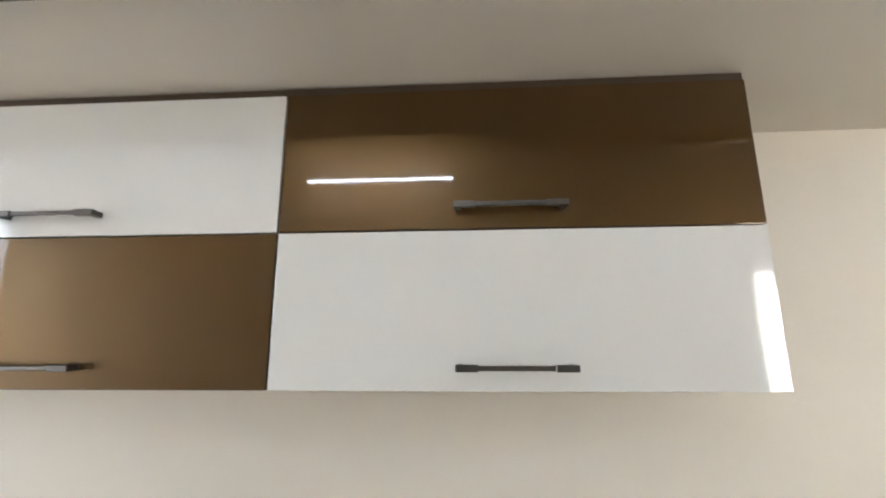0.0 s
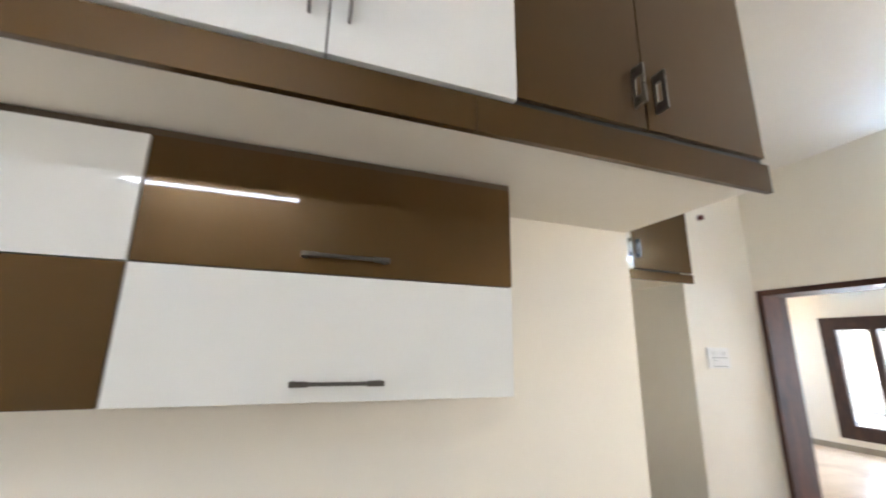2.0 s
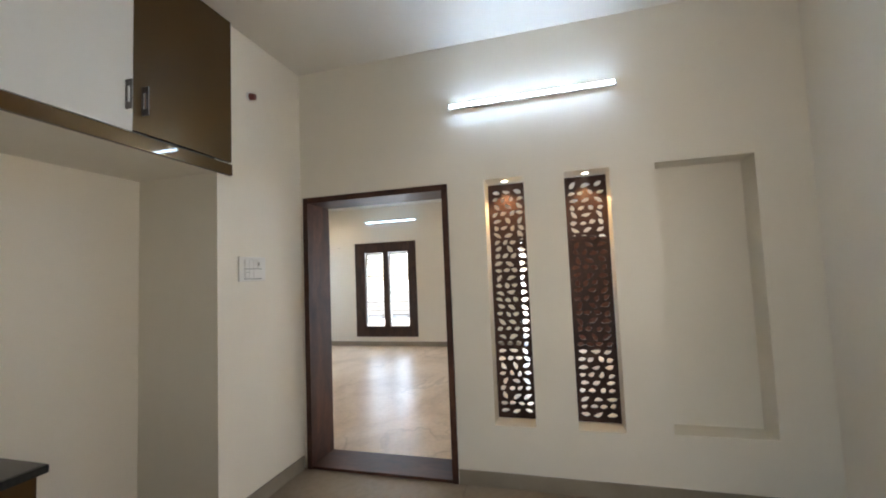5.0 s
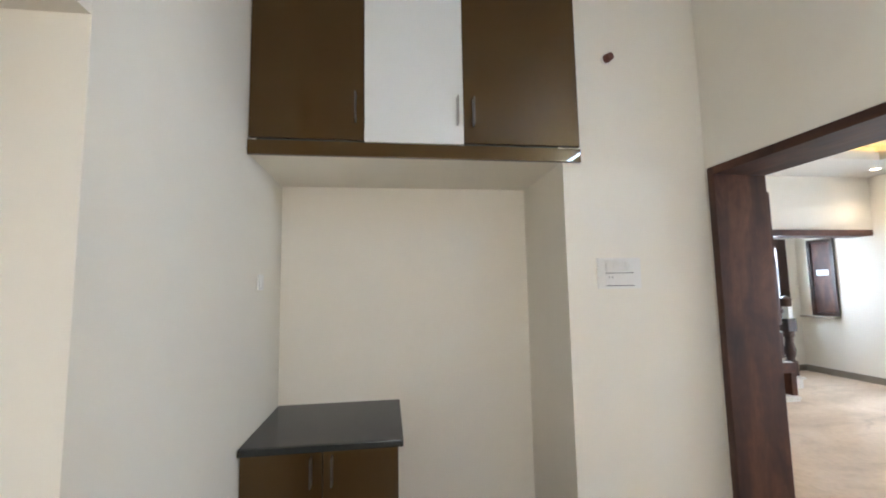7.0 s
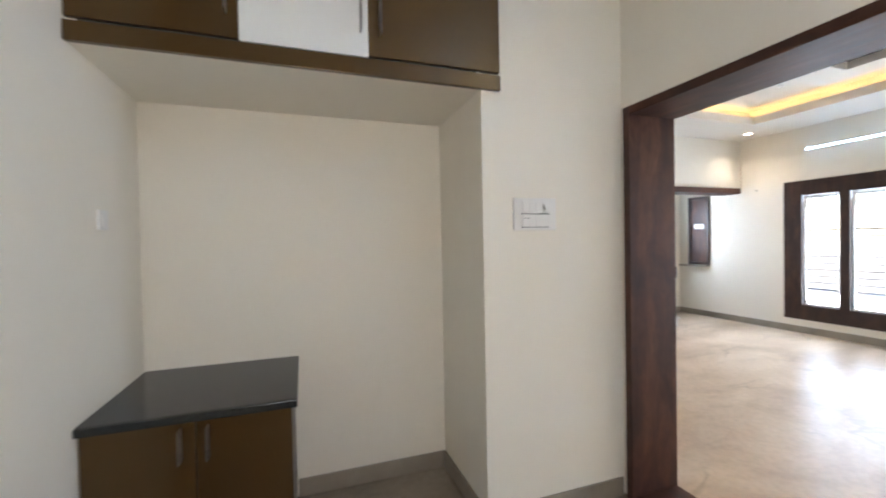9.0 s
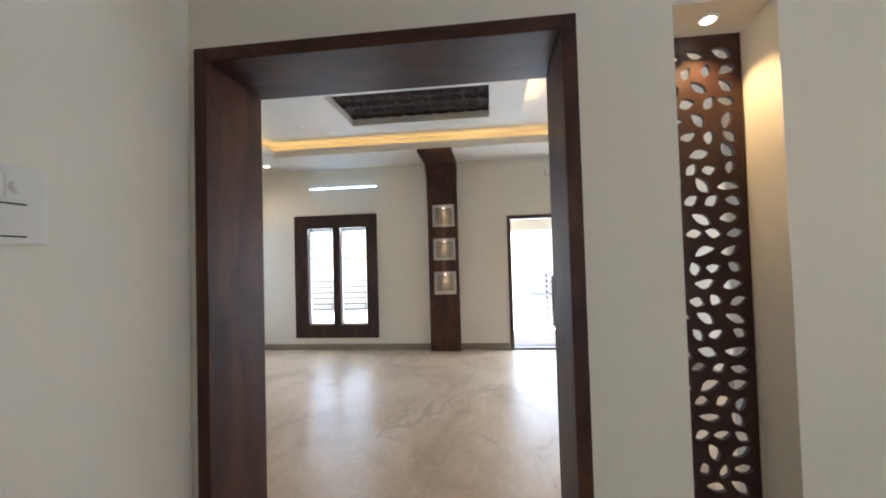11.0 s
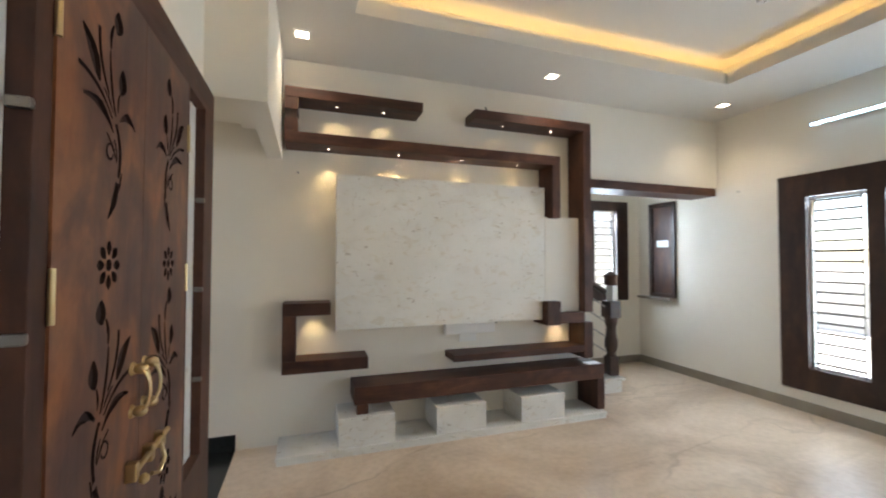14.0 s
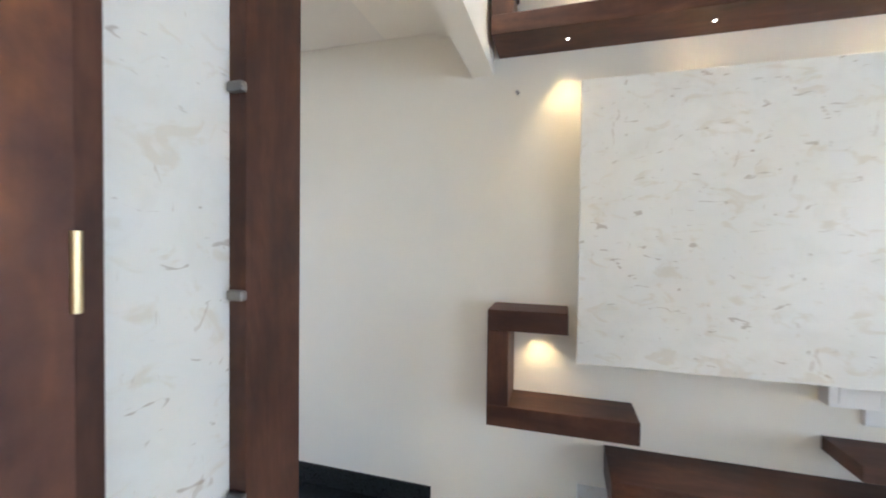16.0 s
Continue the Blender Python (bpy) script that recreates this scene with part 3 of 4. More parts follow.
structure("wall_back_compound", box(-6, 16.3, 9.6, 9.75, -0.5, 2.2), PLASTER, "pale rendered boundary wall", "wall")
th = thing("gate_pillar", (12.35, 0.78, -0.045), "grey painted square gate pillar with a small lamp on top", "pillar")
part("shaft", box(12.2, 12.5, 0.635, 0.93, -0.045, 1.06, 0.01), PILLAR, th)
part("cap", box(12.18, 12.52, 0.615, 0.95, 1.06, 1.09, 0.008), PILLAR, th)
part("lamp_stem", lathe([(0.02, 1.09), (0.02, 1.14), (0.035, 1.15), (0.035, 1.17)], 12.35, 0.78), GATE, th)
part("lamp_glass", lathe([(0.045, 1.17), (0.05, 1.19), (0.05, 1.25), (0.02, 1.27)], 12.35, 0.78), PLASTIC, th)
structure("wall_forecourt", box(12.25, 12.42, -2.4, 0.634, -0.045, 0.98), PLASTER, "low cream forecourt wall", "wall")
structure("trim_forecourt", box(12.2, 12.249, -2.4, 0.634, -0.045, 0.035), plain("brick_red_plinth", (0.40, 0.24, 0.17), (0.48, 0.30, 0.22), 0.7), "brick red kerb strip below the forecourt wall", "kerb")
structure("porch_beam", box(12.3, 12.55, -2, 4.0, 1.99, 2.75), PLASTER, "cream porch beam", "beam")
th = thing("metal_gate", (13.0, 1.0, -0.045), "dark grey metal gate with wide slats, standing open", "gate")
for x in (12.53, 13.44):
    part("gate_post", box(x, x + 0.05, 0.97, 1.02, -0.03, 1.03, 0.004), GATE, th)
part("gate_brace", box(12.98, 13.01, 0.975, 0.99, 0.0, 1.0, 0.003), GATE, th)
for i in range(8):
    z = 0.03 + i * 0.125
    part("slat", box(12.58, 13.44, 0.99, 1.015, z, z + 0.07, 0.003), GATE, th)
for x, y0, y1, h in ((26, -12, 0.5, 5.6),):
    th = thing("house", (x + 4, (y0 + y1) / 2, -0.5), "pale plastered two-storey house across the road", "house")
    part("wall", box(x, x + 8, y0, y1, -0.5, h), PLASTER, th)
    part("roof", box(x - 0.3, x + 8.3, y0 - 0.3, y1 + 0.3, h, h + 0.25), CONCRETE, th)
    part("sunshade", box(x - 0.6, x, y0 + 0.5, y1 - 0.5, 2.6, 2.72), CONCRETE, th)
    for k in range(3):
        yy = y0 + 1.4 + k * (y1 - y0 - 2.8) / 2
        for zz in (0.6, 3.6):
            win = part("window", box(x - 0.04, x + 0.02, yy - 0.6, yy + 0.6, zz, zz + 1.3), SASH, th)
            part("pane", box(x - 0.045, x - 0.041, yy - 0.52, yy - 0.03, zz + 0.08, zz + 1.22), GLASS, win)
            part("pane", box(x - 0.045, x - 0.041, yy + 0.03, yy + 0.52, zz + 0.08, zz + 1.22), GLASS, win)

# ---- tube lights ----


def tube_light(at, axis, face_dir, length=1.14, lit=TUBE):
    """A slim batten with a glowing tube, at its middle on the wall; face_dir: the way off the wall."""
    x, y, z = at
    th = thing("tube_light", at, "slim white wall batten with a lit cool white tube", "light", "tube lights")
    d = face_dir
    if axis == 0:
        part("batten", box(x - length / 2, x + length / 2, min(y, y + d * 0.032), max(y, y + d * 0.032), z - 0.016, z + 0.016, 0.004), PLASTIC, th)
        part("tube", cyl((x - length / 2 + 0.01, y + d * 0.033, z), (x + length / 2 - 0.01, y + d * 0.033, z), 0.011), lit, th, "glowing cool white tube")
        for s in (-1, 1):
            part("end_cap", box(x + s * length / 2 - 0.008, x + s * length / 2 + 0.008, min(y, y + d * 0.046), max(y, y + d * 0.046), z - 0.018, z + 0.018, 0.003), PLASTIC, th)
    else:
        part("batten", box(min(x, x + d * 0.032), max(x, x + d * 0.032), y - length / 2, y + length / 2, z - 0.016, z + 0.016, 0.004), PLASTIC, th)
        part("tube", cyl((x + d * 0.033, y - length / 2 + 0.01, z), (x + d * 0.033, y + length / 2 - 0.01, z), 0.011), lit, th, "glowing cool white tube")
        for s in (-1, 1):
            part("end_cap", box(min(x, x + d * 0.046), max(x, x + d * 0.046), y + s * length / 2 - 0.008, y + s * length / 2 + 0.008, z - 0.018, z + 0.018, 0.003), PLASTIC, th)
    return th


tube_light((XW, 1.41, 2.693), 1, -1, 1.14, TUBE_DINING)
tube_light((E0, 4.655, 2.655), 1, -1)
tube_light((0.60, S0, 2.70), 0, 1, 1.14, TUBE_NEW)

# ---- ceiling spots in the hall ----
for x in (5.773, 7.79, 9.80):
    for y in (0.228, 5.748):
        th = thing("ceiling_spot", (x, y, 2.98), "small square recessed ceiling spot, lit warm white", "light", "hall ceiling spots")
        part("ring", holed(2, 2.974, 2.985, x - 0.055, x + 0.055, y - 0.055, y + 0.055, [(x - 0.042, x + 0.042, y - 0.042, y + 0.042)]), PLASTIC, th)
        part("lens", box(x - 0.042, x + 0.042, y - 0.042, y + 0.042, 2.977, 2.983), SPOTGLOW, th, "glowing lens")
        spot("spot_lamp", (x, y, 2.97), (x, y + (0.12 if y > 3 else -0.12), 0), 11 * K, 120, (1.0, 0.84, 0.62), 0.03, 0.9)

# ---- carved leaf screens in the partition ----


def jali(y0, y1):
    th = thing("leaf_screen", (5.23, (y0 + y1) / 2, 0.412), "dark brown slot panel cut through with leaf shapes", "screen", "leaf screens")
    z0, z1 = 0.412, 2.125
    rng = random.Random(7 if y0 > 1.3 else 11)
    cut = bmesh.new()
    w = y1 - y0 - 0.03
    rows = 31
    for r in range(rows):
        z = z0 + 0.035 + (r + 0.3) * (z1 - z0 - 0.06) / rows
        n = 4 if r % 2 else 3
        for c in range(n):
            y = y0 + 0.015 + w * (c + 0.5) / n + rng.uniform(-0.005, 0.005)
            turn = rng.choice((5, 160, 20, 170, 35, 62, 118, 150, 345)) + rng.uniform(-12, 12)
            steep = abs(math.sin(radians(turn)))
            long_ = rng.uniform(0.053, 0.067) * (1.06 if n == 3 else 0.84) * (1 - 0.12 * steep)
            prism(leaf(y, z + rng.uniform(-0.005, 0.005), long_, rng.uniform(0.028, 0.036) * (1 + 0.12 * steep), turn, rng.uniform(-0.5, 0.5), 4), 0, 5.2, 5.26, cut, 1)
    body = box(5.222, 5.238, y0, y1, z0, z1)
    part("panel", carved(body, cut), [SCREEN, SCREEN], th)
    part("lamp_lens", cyl((5.14, (y0 + y1) / 2, 2.126), (5.14, (y0 + y1) / 2, 2.133), 0.020), SPOTGLOW, th, "glowing round spot lens")
    part("lamp_ring", lathe([(0.028, 2.128), (0.030, 2.1345)], 5.14, (y0 + y1) / 2), PLASTIC, th)
    spot("slot_lamp", (5.14, (y0 + y1) / 2, 2.12), (5.155, (y0 + y1) / 2, 0.4), 6 * K, 100, (1.0, 0.66, 0.30))


jali(1.476, 1.749)
jali(0.915, 1.197)

# ---- cabinets ----


def bar_handle(parent, p, along, length, out):
    """A flat steel bow handle; p: its middle on the door face, along and out: unit axes."""
    p, a, o = Vector(p), Vector(along), Vector(out)
    s = a.cross(o)
    bm = bmesh.new()
    def slab(c, la, ls, lo):
        m = Matrix((( *a, ), ( *s, ), ( *o, ))).transposed().to_4x4()
        bmesh.ops.create_cube(bm, size=1, matrix=Matrix.Translation(c) @ m @ Matrix.Diagonal((la, ls, lo, 1)))
    slab(p + o * 0.026, length * 0.62, 0.009, 0.008)
    for d in (-1, 1):
        slab(p + a * d * length * 0.405 + o * 0.0255, length * 0.19, 0.013, 0.011)
        slab(p + a * d * length * 0.46 + o * 0.0105, 0.012, 0.012, 0.021)
    bmesh.ops.bevel(bm, geom=bm.edges[:], offset=0.0012, segments=1, affect="EDGES")
    return part("handle", bm, HANDLE, parent, "dark steel bar handle")


def d_handle(parent, p, length, out):
    """A flat D-shaped steel pull standing out from the door; p: its middle on the door face."""
    p, o = Vector(p), Vector(out)
    x, y, z = p
    bm = bmesh.new()
    for za, zb in ((-length / 2, -length / 2 + 0.031), (length / 2 - 0.031, length / 2)):
        q = p + o * 0.0305
        box(x - 0.0035, x + 0.0035, min(y, q.y), max(y, q.y), z + za, z + zb, bm=bm)
    for a, b in ((0.0, 0.010), (0.030, 0.042)):
        q0, q1 = p + o * a, p + o * b
        box(x - 0.0031, x + 0.0031, min(q0.y, q1.y), max(q0.y, q1.y), z - length / 2 + 0.0005, z + length / 2 - 0.0005, bm=bm)
    return part("handle", bm, PULL, parent, "grey steel D handle")


# wall cabinets, lift-up doors in a chequer of white and brown
for i, (x0, x1) in enumerate(((-1.14, -0.148), (-0.148, 0.850), (0.850, 1.838))):
    for j, (z0, z1) in enumerate(((1.476, 1.793), (1.793, 2.11))):
        light = (i + j) % 2 == 0
        m = WHITE if light else BROWN
        th = thing("wall_cabinet", ((x0 + x1) / 2, 2.23, z0), "glossy white lift-up wall cabinet on the kitchen wall" if light else "glossy brown lift-up wall cabinet on the kitchen wall", "cabinet", "kitchen wall cabinets")
        part("body", box(x0 + 0.002, x1 - 0.002, 1.944, 2.23, z0 + 0.001, z1 - 0.001), CARCASS, th)
        door = part("door", box(x0 + 0.002, x1 - 0.002, 1.922, 1.9425, z0 + 0.0015, z1 - 0.0015, 0.0015), m, th)
        hx = x0 + 0.49 * (x1 - x0)
        if i == 1:
            hx = 0.348
        bar_handle(door, (hx, 1.922, z0 + 0.046), (1, 0, 0), 0.228, (0, -1, 0))
structure("trim_cabinet_top", box(-1.14, 1.838, 1.93, 2.23, 2.111, 2.129), CARCASS, "dark filler board on top of the wall cabinets", "trim")

# loft storage above the kitchen wall
structure("loft_slab", box(-3.6, 2.612, 1.632, 2.23, 2.135, 2.20), WALL, "cream painted loft slab", "slab")
th = thing("loft_fascia", (-0.5, 1.632, 2.108), "glossy brown fascia board along the loft edge", "fascia")
for x0, x1 in ((-3.6, -0.872), (-0.871, 1.579), (1.58, 2.612)):
    part("board", box(x0, x1, 1.612, 1.631, 2.106, 2.20, 0.001), BROWN, th)
for i, (x0, xm, x1, m) in enumerate(((-1.09, -0.63, -0.165, WHITE), (-0.165, 0.304, 0.773, BROWN), (0.773, 1.229, 1.687, WHITE), (1.687, 2.118, 2.612, BROWN))):
    light = m is WHITE
    th = thing("loft_cabinet", ((x0 + x1) / 2, 1.9, 2.2), "glossy white double-door loft cabinet up to the ceiling" if light else "glossy brown double-door loft cabinet up to the ceiling", "cabinet", "kitchen loft cabinets")
    part("body", box(x0 + 0.002, x1 - 0.002, 1.64, 2.23, 2.2005, 3.165), CARCASS, th)
    yf = 1.606 if light else 1.617
    for xa, xb, s in ((x0, xm, 1), (xm, x1, -1)):
        door = part("door", box(xa + 0.002, xb - 0.002, yf, 1.638, 2.209 if light else 2.226, 3.12, 0.0015), m, th)
        if light:
            d_handle(door, (xm - s * 0.042, yf, 2.37), 0.15, (0, -1, 0))
        else:
            d_handle(door, (xm - s * 0.04, yf, 2.365 if i == 1 else 2.345), 0.125, (0, -1, 0))
    # solid dark strip that paints the shade of the slit under the doors
    part("gap_shade_strip", box(x0 + 0.002, x1 - 0.002, 1.6315, 1.6395, 2.2005, 2.2088 if light else 2.2258), DARKPL_SHADE, th)
    part("top_rail", box(x0 + 0.002, x1 - 0.002, 1.62, 1.638, 3.122, 3.165), BROWN, th)

# niche loft cabinet
th = thing("niche_cabinet", (3.46, 3.6, 2.156), "dark brown and white three-door cabinet above the niche", "cabinet")
part("body", box(2.616, 4.208, 3.272, 3.89, 2.301, 3.165), CARCASS, th)
part("fascia", box(2.616, 4.30, 3.238, 3.261, 2.150, 2.220, 0.001), BROWN, th)
# dark strip painted in for the shaded slit above the fascia
part("gap_shade_strip", box(2.65, 4.18, 3.256, 3.2618, 2.2202, 2.2342), DARKPL_SHADE, th)
for xa, xb, m, hx in ((2.618, 3.163, BROWN, 3.122), (3.166, 3.668, WHITE, 3.635), (3.671, 4.298, BROWN, 3.72)):
    door = part("door", box(xa, xb, 3.236 if m is WHITE else 3.242, 3.268, 2.224 if m is WHITE else 2.2345, 3.165, 0.0015), m, th)
    d_handle(door, (hx, 3.236 if m is WHITE else 3.242, 2.395), 0.145, (0, -1, 0))

# base cabinet with granite top in the niche
th = thing("base_cabinet", (2.98, 3.55, 0), "brown double-door base cabinet in the niche corner", "cabinet")
part("body", box(2.617, 3.322, 3.262, 3.885, 0.08, 0.768), CARCASS, th)
part("plinth", box(2.617, 3.31, 3.31, 3.885, 0.0, 0.08), DARKPL_SHADE, th)
for xa, xb, hx in ((2.620, 2.978, 2.93), (2.981, 3.323, 3.022)):
    door = part("door", box(xa, xb, 3.242, 3.2615, 0.085, 0.765, 0.0015), BROWN, th)
    d_handle(door, (hx, 3.242, 0.68), 0.125, (0, -1, 0))
th = thing("granite_worktop", (2.98, 3.55, 0.769), "black granite worktop on the niche base cabinet", "worktop")
part("slab", box(2.616, 3.346, 3.227, 3.897, 0.772, 0.80, 0.002), GRANITE, th)
part("nosing", box(2.616, 3.346, 3.213, 3.2268, 0.768, 0.8, 0.005), GRANITE, th)

# switches, sockets and wall points
th = thing("switch_board", (4.495, 3.27, 1.475), "white eight-module switch board on the pier", "switch")
part("plate", box(4.372, 4.618, 3.258, 3.27, 1.475, 1.638, 0.004), PLASTIC, th)
for r in (0, 1):
    part("surround", box(4.417, 4.573, 3.2555, 3.2585, 1.493 + r * 0.067, 1.553 + r * 0.067, 0.001), PLASTIC, th)
    for k in range(4 if r else 3):
        xa = 4.421 + k * 0.038
        part("rocker", box(xa, xa + 0.035, 3.2525, 3.256, 1.498 + r * 0.067, 1.548 + r * 0.067, 0.0012), PLASTIC, th)
    # dark strip laid in as the shade below each switch row
    part("gap", box(4.414, 4.576, 3.2572, 3.2579, 1.489 + r * 0.067, 1.4925 + r * 0.067), DARKPL_SHADE, th)
part("regulator_knob", cyl((4.552, 3.256, 1.592), (4.552, 3.242, 1.592), 0.014), PLASTIC, th)
for k in range(2):
    part("socket_hole", cyl((4.432 + k * 0.018, 3.2524, 1.535), (4.432 + k * 0.018, 3.2518, 1.535), 0.0035, n=8), DARKPL_SHADE, th)
th = thing("socket", (2.613, 3.485, 1.5), "small white single socket on the niche side wall", "socket")
part("plate", box(2.613, 2.623, 3.445, 3.525, 1.50, 1.58, 0.003), PLASTIC, th)
part("rocker", box(2.623, 2.6265, 3.468, 3.502, 1.515, 1.565, 0.001), PLASTIC, th)
th = thing("lamp_holder", (4.505, 3.27, 2.75), "dark brown wall lamp holder on a white base", "lamp holder")
part("base", cyl((4.49, 3.27, 2.752), (4.49, 3.262, 2.752), 0.03), PLASTIC, th)
part("holder", cyl((4.49, 3.262, 2.752), (4.50, 3.228, 2.750), 0.025, r2=0.021), plain("bakelite_brown", (0.10, 0.02, 0.015), (0.14, 0.03, 0.02), 0.3), th)
th = thing("lamp_holder", (3.87, S0, 2.71), "small dark wall lamp holder on a white base", "lamp holder")
part("base", cyl((3.87, S0, 2.71), (3.87, S0 + 0.008, 2.71), 0.016), PLASTIC, th)
part("holder", cyl((3.87, S0 + 0.008, 2.71), (3.87, S0 + 0.025, 2.708), 0.013), DARKPL_SHADE, th)
th = thing("ceiling_rose", (3.75, 1.43, 3.17), "round white fan box cover on the dining ceiling", "ceiling cover")
part("disc", lathe([(0.06, 3.158), (0.065, 3.162), (0.065, 3.1699)], 3.75, 1.43, 28), PLASTIC, th)
part("wire", cyl((3.77, 1.42, 3.16), (3.775, 1.42, 3.14), 0.003, n=8), PLASTIC, th)
th = thing("ceiling_hook", (4.20, 0.46, 3.17), "white steel fan hook in the dining ceiling", "hook")
part("bow", tube([(4.17, 0.46, 3.17), (4.165, 0.46, 3.11), (4.18, 0.46, 3.085), (4.20, 0.46, 3.08), (4.22, 0.46, 3.085), (4.235, 0.46, 3.11), (4.23, 0.46, 3.17)], 0.005), PLASTIC, th)

# ---- hall: panelled column with lit niches ----
th = thing("wall_column", (10.17, 3.015, 0), "dark brown wood column panel curving out along the ceiling, three lit niches", "column panel")
NZ = ((1.945, 2.29), (1.42, 1.76), (0.885, 1.24))
part("panel", holed(0, 10.117, 10.135, 2.78, 3.25, 0.0, 2.76, [(2.865, 3.125, a + 0.04, b - 0.04) for a, b in NZ]), WOOD_Z, th)
for y0, y1 in ((2.78, 2.80), (3.23, 3.25)):
    part("side", box(10.135, E0, y0, y1, 0, 2.78), WOOD_Z, th)
outer = []
for i in range(9):
    a = radians(90 * i / 8)
    outer.append((9.957 + 0.16 * math.cos(a), 2.76 + 0.16 * math.sin(a)))
hood = [*outer, (9.33, 2.925), (9.33, 2.975), (10.10, 2.975), (10.22, 2.975), (10.22, 2.76)]
part("curved_hood", prism(hood, 1, 2.775, 3.255), WOOD_X, th)
for a, b in NZ:
    nf = part("niche_frame", holed(0, 10.098, 10.125, 2.826, 3.168, a, b, [(2.866, 3.128, a + 0.04, b - 0.04)]), NICHE, th, "silver grey niche frame")
    lining = holed(0, 10.125, 10.20, 2.856, 3.138, a + 0.03, b - 0.03, [(2.868, 3.126, a + 0.042, b - 0.042)])
    part("niche_lining", lining, NICHE, nf)
    part("niche_back", box(10.20, 10.215, 2.856, 3.138, a + 0.03, b - 0.03), BACKING, nf)
    part("lamp", cyl((10.165, 2.997, b - 0.0425), (10.165, 2.997, b - 0.05), 0.008), SPOTGLOW, nf, "tiny glowing spot")
    spot("niche_lamp", (10.163, 2.997, b - 0.055), (10.185, 2.997, a), 1.2 * K, 80, (1.0, 0.74, 0.40), 0.012, 0.9)

# ---- hall: entrance ----
th = thing("door_2", (10.3, 1.27, 0), "dark brown wooden entrance door frame with a closed narrow leaf", "door frame", kind="structure")
part("jamb", box(10.205, 10.40, 1.955, 2.012, 0, 2.09, 0.003), FRAME_Z, th)
part("jamb", box(10.205, 10.40, 0.52, 0.575, 0, 2.09, 0.003), FRAME_Z, th)
part("head", box(10.205, 10.40, 0.575, 1.955, 2.03, 2.09, 0.003), FRAME_Y, th)
part("threshold", box(10.205, 10.44, 0.575, 1.955, 0, 0.03, 0.004), FRAME_Y, th)
nl = part("narrow_leaf", box(10.262, 10.30, 0.578, 1.062, 0.034, 2.028, 0.003), ENTRY_Z, th)
for z0, z1 in ((0.2, 0.95), (1.1, 1.85)):
    part("raised_panel", box(10.252, 10.263, 0.66, 0.98, z0, z1, 0.008), ENTRY_Z, nl)
door = thing("entrance_door", (10.215, 1.062, 0), "brown panelled wooden entrance door swung wide open", "door")
door.rotation_euler = (0, 0, radians(-22.5))
lf = part("leaf", box(10.172, 10.213, 0.092, 1.060, 0.012, 2.035, 0.003), ENTRY_Z, door)
for z0, z1 in ((0.16, 0.62), (0.72, 1.28), (1.38, 1.90)):
    part("raised_panel", box(10.163, 10.173, 0.23, 0.92, z0, z1, 0.009), ENTRY_Z, lf)
part("rail", box(10.1655, 10.1725, 0.10, 1.05, 1.925, 2.02, 0.002), ENTRY_Z, lf)
lk = part("lock_plate", box(10.164, 10.172, 0.112, 0.162, 0.93, 1.13, 0.003), HANDLE, door, "dark steel lock plate")
part("lever", tube([(10.165, 0.137, 1.06), (10.12, 0.137, 1.06), (10.112, 0.16, 1.06), (10.112, 0.25, 1.06)], 0.008), HANDLE, lk)
part("keyhole", cyl((10.165, 0.137, 0.98), (10.159, 0.137, 0.98), 0.012), STEEL, lk)
part("night_latch", box(10.15, 10.172, 0.10, 0.18, 1.38, 1.45, 0.004), HANDLE, door, "small dark night latch")
part("door_stop", cyl((10.15, 0.12, 0.0), (10.165, 0.12, 0.10), 0.01), STEEL, door)
for z in (0.25, 1.0, 1.8):
    part("hinge", cyl((10.21, 1.064, z - 0.05), (10.21, 1.064, z + 0.05), 0.008), STEEL, door)
th = thing("bell_panel", (E0, -0.09, 1.39), "narrow grey metal strip plate with dark fixings on the wall", "wall plate")
part("plate", box(E0 - 0.012, E0, -0.13, -0.06, 1.39, 1.80, 0.003), GREY, th)
for z in (1.44, 1.60, 1.76):
    part("fixing", box(E0 - 0.02, E0 - 0.0115, -0.115, -0.075, z - 0.018, z + 0.018, 0.003), DARKPL_SHADE, th)
th = thing("conduit_stub", (E0, 1.39, 2.70), "short bent white conduit stub on the front wall", "conduit")
part("pipe", tube([(E0, 1.40, 2.80), (E0 - 0.02, 1.40, 2.79), (E0 - 0.025, 1.40, 2.70), (E0 - 0.025, 1.38, 2.69), (E0 - 0.025, 1.33, 2.69)], 0.008), NICHE, th)
th = thing("wall_hook", (E0, 5.90, 2.145), "tiny dark wall hook beside the lintel", "hook")
part("pin", tube([(E0, 5.90, 2.145), (E0 - 0.03, 5.90, 2.145), (E0 - 0.035, 5.90, 2.16)], 0.006), STEEL, th)

# ---- hall: media wall ----
F = 5.915


def joined(boxes, bevel=0.003):
    bm = bmesh.new()
    for b in boxes:
        box(*b, bevel=bevel, bm=bm)
    return bm


def lens(parent, x, y, z, r=0.0052):
    part("lamp", cyl((x, y, z + 0.002), (x, y, z - 0.004), r, n=14), SPOTGLOW, parent, "tiny glowing spot")
    part("lamp_ring", lathe([(r + 0.006, z - 0.002), (r + 0.006, z + 0.001)], x, y, 14), STEEL, parent)


th = thing("wall_shelf", (6.2, 6.03, 2.25), "dark walnut hook-shaped wall shelf with spots in its underside", "shelf", "media wall shelves")
part("upper_bar", box(5.655, 6.696, F, N0, 2.598, 2.674, 0.003), WOOD_X, th)
